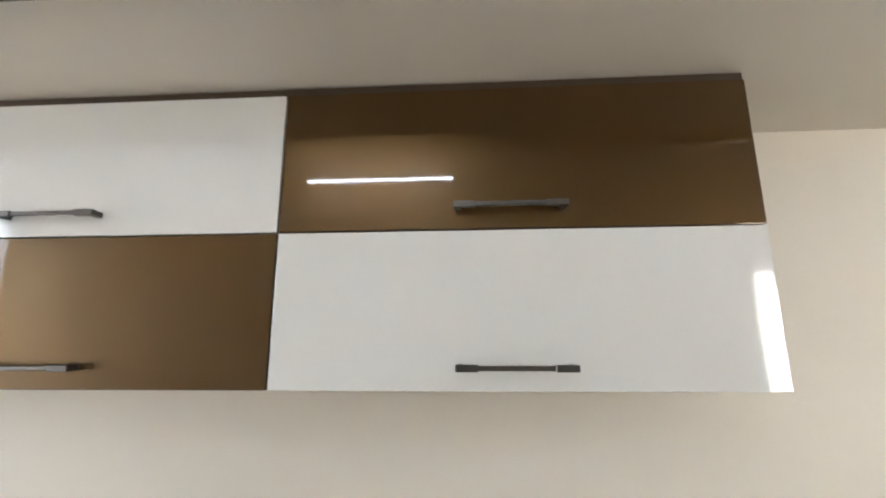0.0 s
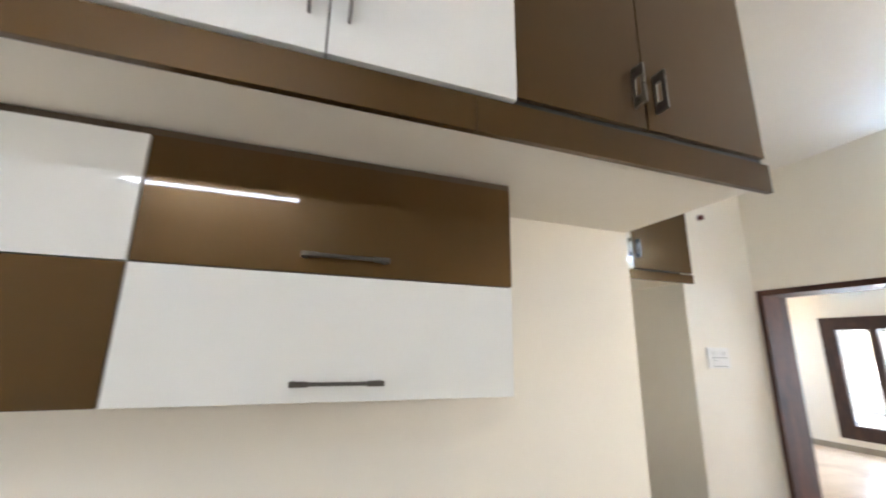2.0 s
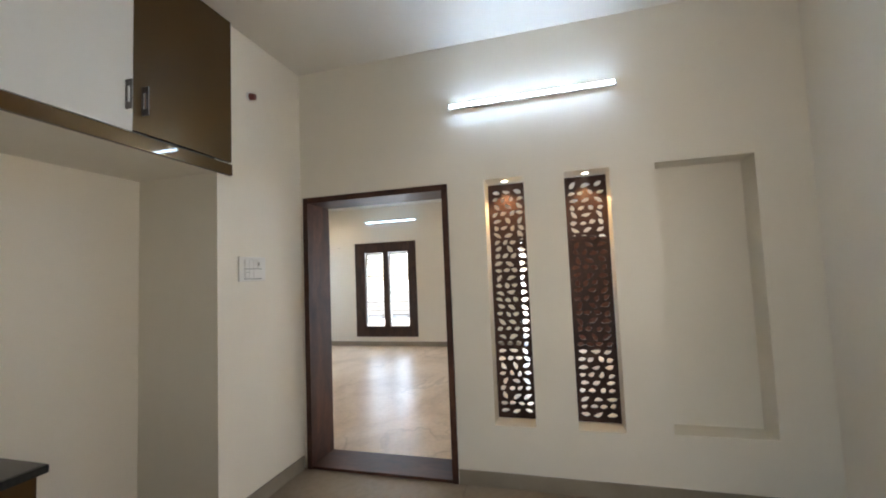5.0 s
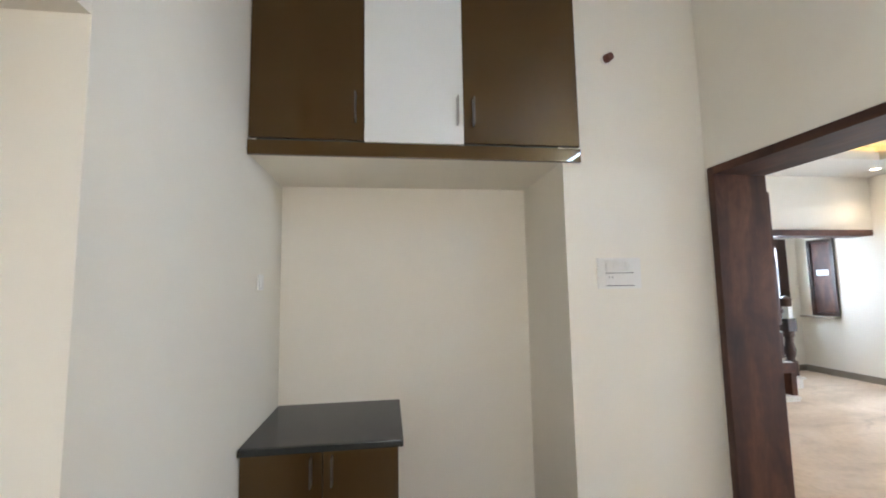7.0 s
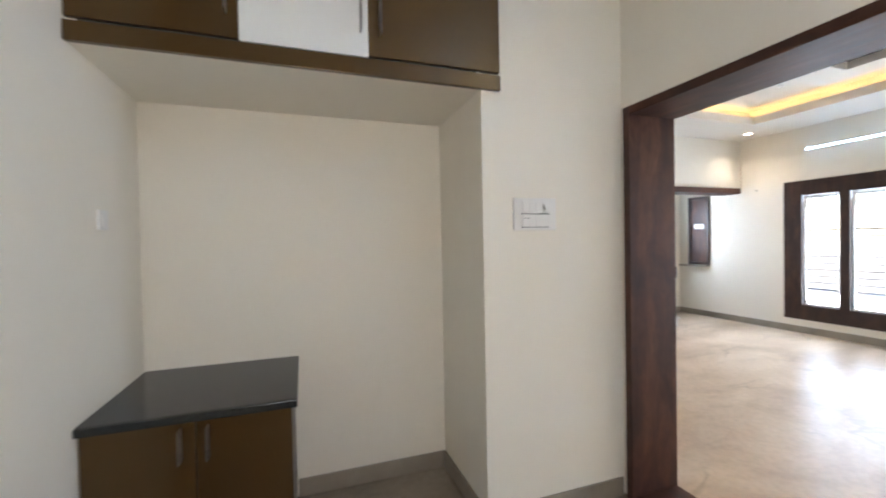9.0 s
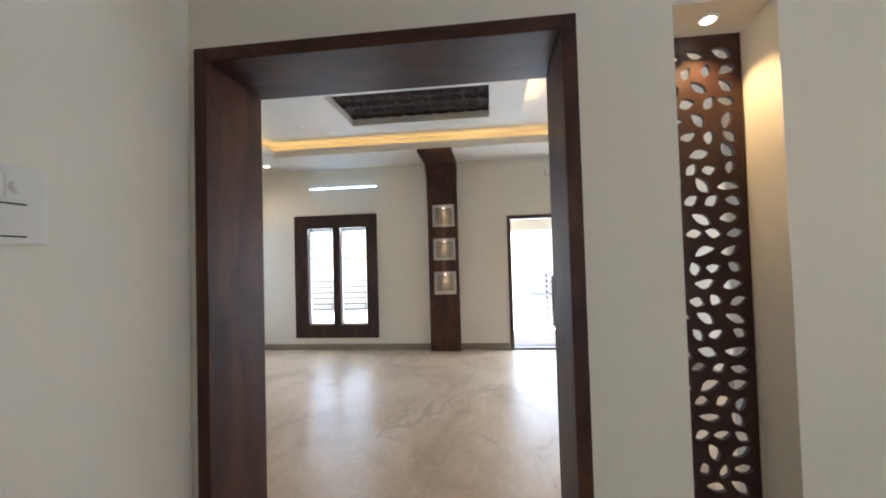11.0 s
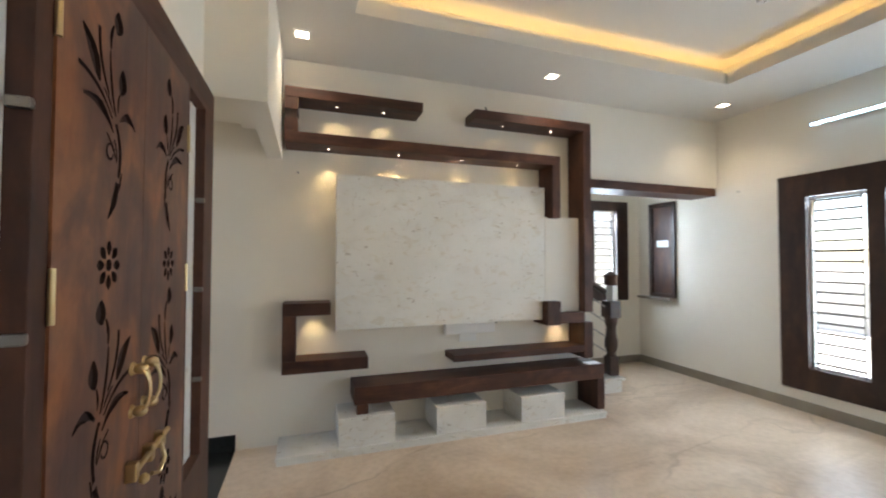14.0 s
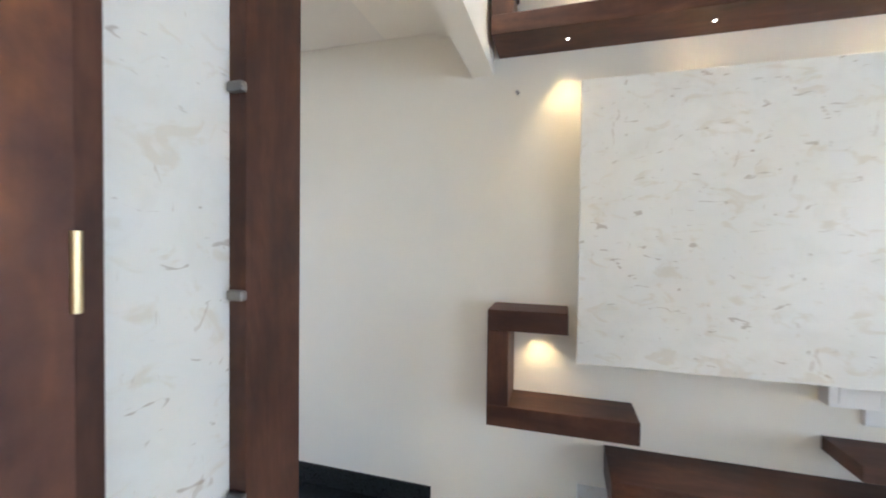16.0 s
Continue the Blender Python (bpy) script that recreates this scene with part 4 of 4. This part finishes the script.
part("upper_post", box(5.655, 5.748, F, N0, 2.507, 2.5978, 0.003), WOOD_Z, th)
# added set-back block; its darker wood paints the dark of the open gap
part("dark_gap_block", box(5.664, 5.738, F + 0.012, N0, 2.445, 2.5068, 0.003), FRAME_Z, th)
part("lower_post", box(5.655, 5.748, F, N0, 2.346, 2.444, 0.003), WOOD_Z, th)
part("lower_bar", box(5.655, 7.985, F, N0, 2.262, 2.3455, 0.003), WOOD_X, th)
part("end_post", box(7.905, 7.985, F, N0, 1.787, 2.2615, 0.003), WOOD_Z, th)
for x in (6.03, 6.395):
    lens(th, x, 6.03, 2.598)
    spot("shelf_lamp", (x, 6.045, 2.585), (x, 6.10, 2.3), 0.9 * K, 100, WARM, 0.012, 0.9)
for x in (5.97, 6.52, 7.07, 7.61):
    lens(th, x, 6.03, 2.262)
    spot("shelf_lamp", (x, 6.05, 2.238), (x, 6.12, 1.5), 2.2 * K, 85, WARM, 0.012, 0.9)
th = thing("wall_shelf", (7.75, 6.03, 1.787), "dark walnut inverted L wall shelf with spots in its underside", "shelf", "media wall shelves")
part("upper_bar", box(7.152, 8.318, F, N0, 2.603, 2.681, 0.003), WOOD_X, th)
part("post", box(8.235, 8.318, F, N0, 1.787, 2.6025, 0.003), WOOD_Z, th)
part("thin_post", box(8.240, 8.328, F, F + 0.09, 0.93, 1.7865, 0.002), WOOD_Z, th)
for x in (7.46, 7.96):
    lens(th, x, 6.03, 2.603)
    spot("shelf_lamp", (x, 6.045, 2.59), (x, 6.10, 2.3), 0.9 * K, 100, WARM, 0.012, 0.9)
th = thing("wall_shelf", (5.9, 6.03, 0.578), "dark walnut C-shaped wall shelf with a lit nook", "shelf", "media wall shelves")
part("top_bar", box(5.655, 5.992, 5.93, N0, 0.997, 1.088, 0.003), WOOD_X, th)
part("post", box(5.655, 5.748, 5.93, N0, 0.6695, 0.9965, 0.003), WOOD_Z, th)
part("bottom_bar", box(5.655, 6.272, 5.93, N0, 0.578, 0.669, 0.003), WOOD_X, th)
lens(th, 5.87, 6.06, 0.997)
spot("shelf_lamp", (5.87, 6.07, 0.985), (5.87, 6.12, 0.6), 1.2 * K, 95, WARM, 0.012, 0.9)
th = thing("wall_shelf", (7.7, 6.03, 0.572), "dark walnut stepped wall shelf with a small upright box", "shelf", "media wall shelves")
part("bottom_bar", box(6.965, 8.234, F, N0, 0.572, 0.627, 0.003), WOOD_X, th)
part("upright_box", box(7.845, 7.984, F, N0, 0.826, 1.035, 0.003), WOOD_Z, th)
part("upper_bar", box(7.9845, 8.2395, F, N0, 0.838, 0.930, 0.003), WOOD_X, th)
part("post", box(8.2345, 8.328, F, N0, 0.51, 0.8375, 0.003), WOOD_Z, th)
lens(th, 8.09, 6.06, 0.838)
spot("shelf_lamp", (8.09, 6.07, 0.826), (8.09, 6.12, 0.6), 0.9 * K, 105, WARM, 0.012, 0.9)
structure("wall_media_panel", box(7.874, 8.236, 5.999, N0, 0.932, 1.80), CEIL, "raised white panel beside the marble slab", "wall panel")

th = thing("marble_slab", (6.95, 6.05, 0.868), "large white marble television slab with brown flecks", "wall panel")
part("slab", box(6.03, 7.872, 6.0, 6.03, 0.868, 2.068, 0.002), MARBLE, th)
part("backing", box(6.07, 7.83, 6.03, N0, 0.91, 2.03), WALL, th)
th = thing("socket_box", (7.18, 6.11, 0.765), "white plastic media socket box under the marble slab", "socket")
part("box", box(6.95, 7.41, 6.08, N0, 0.768, 0.866, 0.004), PLASTIC, th)
part("socket", box(7.09, 7.25, 6.13, N0, 0.69, 0.766, 0.004), PLASTIC, th)
for k in range(3):
    part("rocker", box(6.98 + k * 0.13, 7.08 + k * 0.13, 6.076, 6.081, 0.785, 0.85, 0.001), PLASTIC, th)
part("plug", cyl((7.43, 6.12, 0.852), (7.43, 6.10, 0.852), 0.012), DARKPL_SHADE, th)

th = thing("media_plinth", (7.0, 5.97, 0), "low white marble plinth along the media wall", "plinth")
part("slab", box(5.63, 8.37, 5.79, N0, 0.032, 0.058, 0.003), MARBLE, th)
part("base", box(5.636, 8.364, 5.797, N0, 0.0, 0.0318), MARBLE, th)
for x0, x1 in ((6.046, 6.458), (6.785, 7.20), (7.523, 7.94)):
    th = thing("marble_block", ((x0 + x1) / 2, 5.98, 0.058), "white marble block standing on the plinth under the bench", "block", "marble blocks under the bench")
    part("front", box(x0, x1, 5.808, 5.83, 0.0585, 0.265, 0.002), MARBLE, th)
    part("core", box(x0 + 0.001, x1 - 0.001, 5.8305, 6.145, 0.0585, 0.2645, 0.002), MARBLE, th)
th = thing("media_bench", (7.3, 6.0, 0.058), "dark walnut low media bench resting on marble blocks", "bench")
part("top", box(6.16, 8.397, 5.85, N0, 0.335, 0.463, 0.004), WOOD_X, th)
part("leg", box(6.18, 6.265, 5.85, 5.90, 0.2655, 0.3345, 0.003), WOOD_Z, th)
part("leg", box(8.322, 8.397, 5.85, N0 - 0.01, 0.0585, 0.3345, 0.003), WOOD_Z, th)
single("film_scrap", box(8.24, 8.385, 5.87, 5.96, 0.4635, 0.4655), PLASTIC, "scrap of white protective film lying on the bench end", "film")
th = thing("wall_hook", (5.76, N0, 2.085), "tiny dark wall pin beside the lit shelf", "hook")
part("pin", tube([(5.745, N0, 2.09), (5.745, N0 - 0.02, 2.09), (5.75, N0 - 0.028, 2.08)], 0.008), STEEL, th)
th = thing("cable_end", (7.35, N0, 2.75), "short dark cable end sticking out of the wall", "cable")
part("wire", tube([(7.36, N0, 2.74), (7.35, N0 - 0.03, 2.76), (7.335, N0 - 0.035, 2.79)], 0.006), DARKPL_SHADE, th)

# ---- hall: carved double door ----
PX = 5.394
th = thing("door_3", (PX, 4.12, 0), "dark brown wooden door frame with side slots lined in marble", "door frame", kind="structure")
part("post", box(XE, PX, 3.66, 3.711, 0, 2.07, 0.002), WOOD_Z, th)
part("post", box(XE, PX, 4.815, 4.977, 0, 2.07, 0.002), WOOD_Z, th)
part("post", box(XE, PX, 4.537, 4.572, 0, 2.07, 0.002), WOOD_Z, th)
part("head", box(XE, PX, 3.26, 4.977, 2.0705, 2.19, 0.002), WOOD_Y, th)
part("base_panel", box(XE, PX, 4.5725, 4.8145, 0, 0.57, 0.002), WOOD_Z, th)
part("sill", box(XE, PX, 3.7115, 4.5365, 0, 0.10, 0.002), WOOD_Y, th)
part("marble_lining", box(XE, XE + 0.006, 4.5725, 4.8145, 0.5705, 2.07), MARBLE, th, "white marble slot lining")
part("marble_lining", box(XE, XE + 0.006, 3.26, 3.6595, 0, 2.07), MARBLE, th, "white marble slot lining")
# near-black sheet behind the leaves, so their seams come out dark
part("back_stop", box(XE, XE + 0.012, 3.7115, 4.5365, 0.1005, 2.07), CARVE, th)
for y in (3.66, 4.815):
    for z in (1.665, 1.278, 0.893):
        part("shelf_clip", box(XE + 0.012, XE + 0.048, y - 0.016, y, z - 0.010, z + 0.010, 0.005), PULL, th, "grey steel glass shelf clip")


def sprig(c, v0, flip, cut, lower=False):
    """A tall flower spray; c: its middle, v0: its foot."""
    def P(u, v):
        return (c + flip * u, v0 + v)
    def add(points):
        if flip < 0:
            points = points[::-1]
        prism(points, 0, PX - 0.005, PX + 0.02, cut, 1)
    def S(p, q, bulge, w, taper=(0.5, 1.0, 0.5)):
        add(stroke([P(*a) for a in arc(p, q, bulge)], w * 1.55, taper))
    def L(u, v, length, w, turn, bend=0.3):
        add([P(a, b) for a, b in leaf(u, v, length * 1.08, w * 1.45, turn, bend)])
    # foot and stem
    S((-0.011, 0.0), (0.034, 0.089), -0.06, 0.014, (0.15, 1.2, 0.9))
    S((0.046, 0.072), (0.056, 0.115), 0.06, 0.006)
    S((0.0375, 0.103), (0.020, 0.226), -0.12, 0.010, (0.8, 1.0, 0.7))
    S((0.017, 0.2425), (-0.016, 0.3835), 0.05, 0.008)
    S((-0.013, 0.390), (0.0, 0.449), 0.10, 0.009)
    L(0.024, 0.465, 0.052, 0.034, 85)
    # upright shoots and their buds
    S((-0.016, 0.282), (-0.067, 0.4136), 0.10, 0.009, (0.5, 0.9, 0.9))
    L(-0.090, 0.346, 0.108, 0.029, 129)
    L(0.052, 0.334, 0.060, 0.031, 82)
    S((0.0295, 0.255), (0.036, 0.302), 0.08, 0.006)
    S((-0.147, 0.301), (0.0, 0.233), 0.10, 0.007, (0.9, 1.0, 0.4))
    S((-0.043, 0.288), (0.003, 0.247), 0.08, 0.005)
    # curved side leaves
    S((-0.127, 0.246), (0.007, 0.202), 0.16, 0.016, (0.25, 1.0, 0.2))
    S((0.040, 0.237), (0.127, 0.240), 0.24, 0.016, (0.25, 1.0, 0.15))
    # tendrils
    S((-0.024, 0.193), (0.0285, 0.136), 0.06, 0.006)
    S((0.012, 0.188), (0.031, 0.142), 0.05, 0.005)
    curl = [(-0.006 + (0.020 - 0.006 * i / 12) * math.cos(radians(70 + 24 * i)), 0.153 + (0.020 - 0.006 * i / 12) * math.sin(radians(70 + 24 * i))) for i in range(13)]
    add(stroke([P(u, v) for u, v in curl], 0.0075, (0.6, 1.0, 0.5)))


def flower(c, v, cut, r=0.057):
    for i in range(8):
        a = i * 45
        m = r * 0.68
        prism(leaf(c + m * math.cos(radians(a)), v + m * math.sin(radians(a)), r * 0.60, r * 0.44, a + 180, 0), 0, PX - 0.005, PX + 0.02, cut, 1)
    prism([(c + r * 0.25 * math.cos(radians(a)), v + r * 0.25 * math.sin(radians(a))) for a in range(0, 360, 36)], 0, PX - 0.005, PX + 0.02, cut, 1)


for y0, y1, flip in ((3.7125, 4.1236, 1), (4.1244, 4.5355, -1)):
    leafdoor = thing("carved_door_leaf", (PX, (y0 + y1) / 2, 0.1), "brown wooden door leaf carved with flower sprays", "door", "carved double door")
    c = (y0 + y1) / 2 + 0.012
    cut = bmesh.new()
    sprig(c, 1.50, flip, cut)
    flower(c, 1.395, cut)
    sprig(c - 0.008, 0.825, -flip, cut)
    flower(c, 0.745, cut)
    sprig(c, 0.20, flip, cut)
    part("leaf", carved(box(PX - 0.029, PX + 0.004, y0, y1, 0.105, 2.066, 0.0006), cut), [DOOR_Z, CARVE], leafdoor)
    hy = y0 - 0.001 if y0 < 4 else y1 + 0.001
    for z in (0.45, 1.342, 1.86):
        part("hinge", cyl((PX + 0.006, hy, z - 0.05), (PX + 0.006, hy, z + 0.05), 0.006), BRASS, leafdoor, "brass hinge")
    s = -1 if y0 < 4 else 1
    ym = 4.124 + s * 0.0385 - 0.0125
    strap, n = bmesh.new(), 12
    loops = []
    for i in range(n + 1):
        k = i / n
        z = 1.016 + 0.104 * k
        out = PX + 0.030 + 0.014 * math.sin(math.pi * k) ** 0.7
        half = 0.008 + 0.006 * abs(2 * k - 1) ** 2 + (0.004 if i in (1, n - 1) else 0)
        loops.append([strap.verts.new((out + a, ym + b * half, z)) for a, b in ((0.0, -1), (0.004, -0.9), (0.0062, 0), (0.004, 0.9), (0.0, 1), (-0.003, 0))])
    for a, b in zip(loops, loops[1:]):
        for q in range(6):
            strap.faces.new((a[q], a[(q + 1) % 6], b[(q + 1) % 6], b[q]))
    strap.faces.new(loops[0][::-1])
    strap.faces.new(loops[-1])
    bmesh.ops.recalc_face_normals(strap, faces=strap.faces)
    pull = part("pull_handle", strap, BRASS, leafdoor, "curved brass pull", True)
    for z in (1.013, 1.123):
        part("rose", cyl((PX + 0.003, ym, z), (PX + 0.010, ym, z), 0.018, r2=0.015), BRASS, pull)
        ball = bmesh.new()
        bmesh.ops.create_uvsphere(ball, u_segments=16, v_segments=10, radius=0.0155, matrix=Matrix.Translation((PX + 0.024, ym, z)) @ Matrix.Diagonal((1.15, 1, 0.9, 1)))
        part("end_knob", ball, BRASS, pull, smooth=True)
latch = thing("brass_latch", (PX, 4.17, 0.83), "brass sliding bolt latch across the carved double door", "latch")
part("rod", cyl((PX + 0.022, 4.04, 0.865), (PX + 0.022, 4.30, 0.878), 0.008), BRASS, latch)
for y in (4.05, 4.16, 4.25):
    part("bracket", box(PX + 0.0041, PX + 0.03, y - 0.012, y + 0.012, 0.845, 0.892, 0.004), BRASS, latch)
part("staple", tube([(PX + 0.02, 4.24, 0.87), (PX + 0.035, 4.235, 0.82), (PX + 0.03, 4.205, 0.79), (PX + 0.02, 4.18, 0.80)], 0.006), BRASS, latch)
part("knob", lathe([(0.004, 0.83), (0.012, 0.838), (0.012, 0.848), (0.004, 0.856)], PX + 0.04, 4.06), BRASS, latch)

# ---- hall: stair foot ----
for i in range(7):
    x1 = 9.04 - i * 0.27
    z = 0.16 * (i + 1)
    th = thing("stair_step", (x1 - 0.13, 6.9, 0), "white marble stair step", "step", "stair steps")
    part("riser", box(x1 - 0.27, x1 - 0.02, 6.41 if i else 6.32, 7.298, z - 0.16 if i else 0.0, z - 0.03), MARBLE, th)
    part("tread", box(x1 - 0.27, x1, 6.395 if i else 6.29, 7.298, z - 0.0298, z, 0.004), MARBLE, th)
th = thing("newel_post", (8.98, 6.43, 0.16), "dark turned wooden newel post with a white block below the finial", "newel post")
NX, NY = 8.98, 6.43
part("base", box(NX - 0.055, NX + 0.055, NY - 0.055, NY + 0.055, 0.1605, 0.36, 0.004), FRAME_Z, th)
part("shaft", lathe([(0.06, 0.36), (0.045, 0.39), (0.066, 0.46), (0.07, 0.52), (0.052, 0.62), (0.05, 0.68), (0.066, 0.72), (0.07, 0.78)], NX, NY), FRAME_Z, th, smooth=True)
part("upper_block", box(NX - 0.072, NX + 0.072, NY - 0.072, NY + 0.072, 0.78, 0.96, 0.008), FRAME_Z, th)
part("white_block", box(NX - 0.02, NX + 0.05, NY - 0.05, NY + 0.05, 0.961, 1.13, 0.004), PLASTIC, th, "white wrapped block")
part("finial", lathe([(0.055, 1.13), (0.068, 1.14), (0.068, 1.22), (0.078, 1.23), (0.078, 1.245), (0.05, 1.252), (0.03, 1.275), (0.008, 1.285)], NX, NY), FRAME_Z, th, smooth=True)
th = thing("stair_railing", (8.3, 6.47, 0.5), "dark wooden handrail with slim steel rods up the stair", "railing")
part("handrail", tube([(8.90, NY, 1.06), (8.5, NY, 1.30), (7.7, NY, 1.77)], 0.032, 10), FRAME_X, th)
for k in range(4):
    z = 0.42 + k * 0.16
    part("rod", cyl((8.90, NY, z), (7.7, NY, z + 0.71), 0.007, n=8), STEEL, th)
part("baluster", box(8.05, 8.09, NY - 0.02, NY + 0.02, 0.80, 1.55), FRAME_Z, th)

# ---- hall: carved dark ceiling panel ----
th = thing("carved_ceiling_panel", (7.64, 2.99, 2.985), "dark brown ceiling panel carved with scroll flowers", "ceiling panel")
part("board", box(HO[0] + 0.002, HO[1] - 0.002, HO[2] + 0.002, HO[3] - 0.002, 2.978, 2.998), PANEL, th)


def medallion(cx, cy, s):
    """A raised damask flower: two looped scrolls and curled petals about its middle, clipped to the board."""
    bm = bmesh.new()
    def P(u, v):
        return (min(max(cx + s * u, HO[0] + 0.012), HO[1] - 0.012), min(max(cy + s * v, HO[2] + 0.012), HO[3] - 0.012), 2.977)
    for f in (-1, 1):
        for g in (-1, 1):
            for u0, v0, u1, v1, bow, w in ((0.10, 0.16, 0.30, 0.66, 0.22, 1.0), (0.16, 0.12, 0.58, 0.52, 0.20, 1.1), (0.18, 0.05, 0.74, 0.20, 0.16, 0.9), (0.05, 0.45, 0.10, 0.92, -0.18, 0.9)):
                tube([P(f * u, g * v) for u, v in arc((u0, v0), (u1, v1), bow)], 0.0095 * w, 6, bm, (0.4, 0.7, 1.0, 1.25, 1.35, 1.1, 0.4))
        loop = [P(f * (0.17 + 0.15 * math.cos(a)), 0.13 * math.sin(a)) for a in [2 * math.pi * i / 10 for i in range(11)]]
        tube(loop, 0.007, 6, bm)
    tube([P(0, -0.34), P(0, -0.12), P(0, 0.12), P(0, 0.34)], 0.009, 6, bm, (0.3, 1.1, 1.1, 0.3))
    return bm


for i in range(5):
    for j in range(5):
        x, y = HO[0] + 0.03 + i * 0.18, HO[2] + 0.08 + j * 0.325 + (0.1625 if i % 2 else 0)
        if y < HO[3] - 0.03:
            part("scroll_flower", medallion(x, y, 0.165), PANEL, th)

for x, y in ((8.785, 4.695), (8.757, 1.317)):
    th = thing("ceiling_cover", (x, y, 3.2), "small round white cover plate on the upper hall ceiling", "ceiling cover", "hall ceiling covers")
    part("plate", lathe([(0.032, 3.186), (0.04, 3.19), (0.042, 3.2)], x, y), PLASTIC, th)
    part("screw", cyl((x, y, 3.183), (x, y, 3.187), 0.006), HANDLE, th)
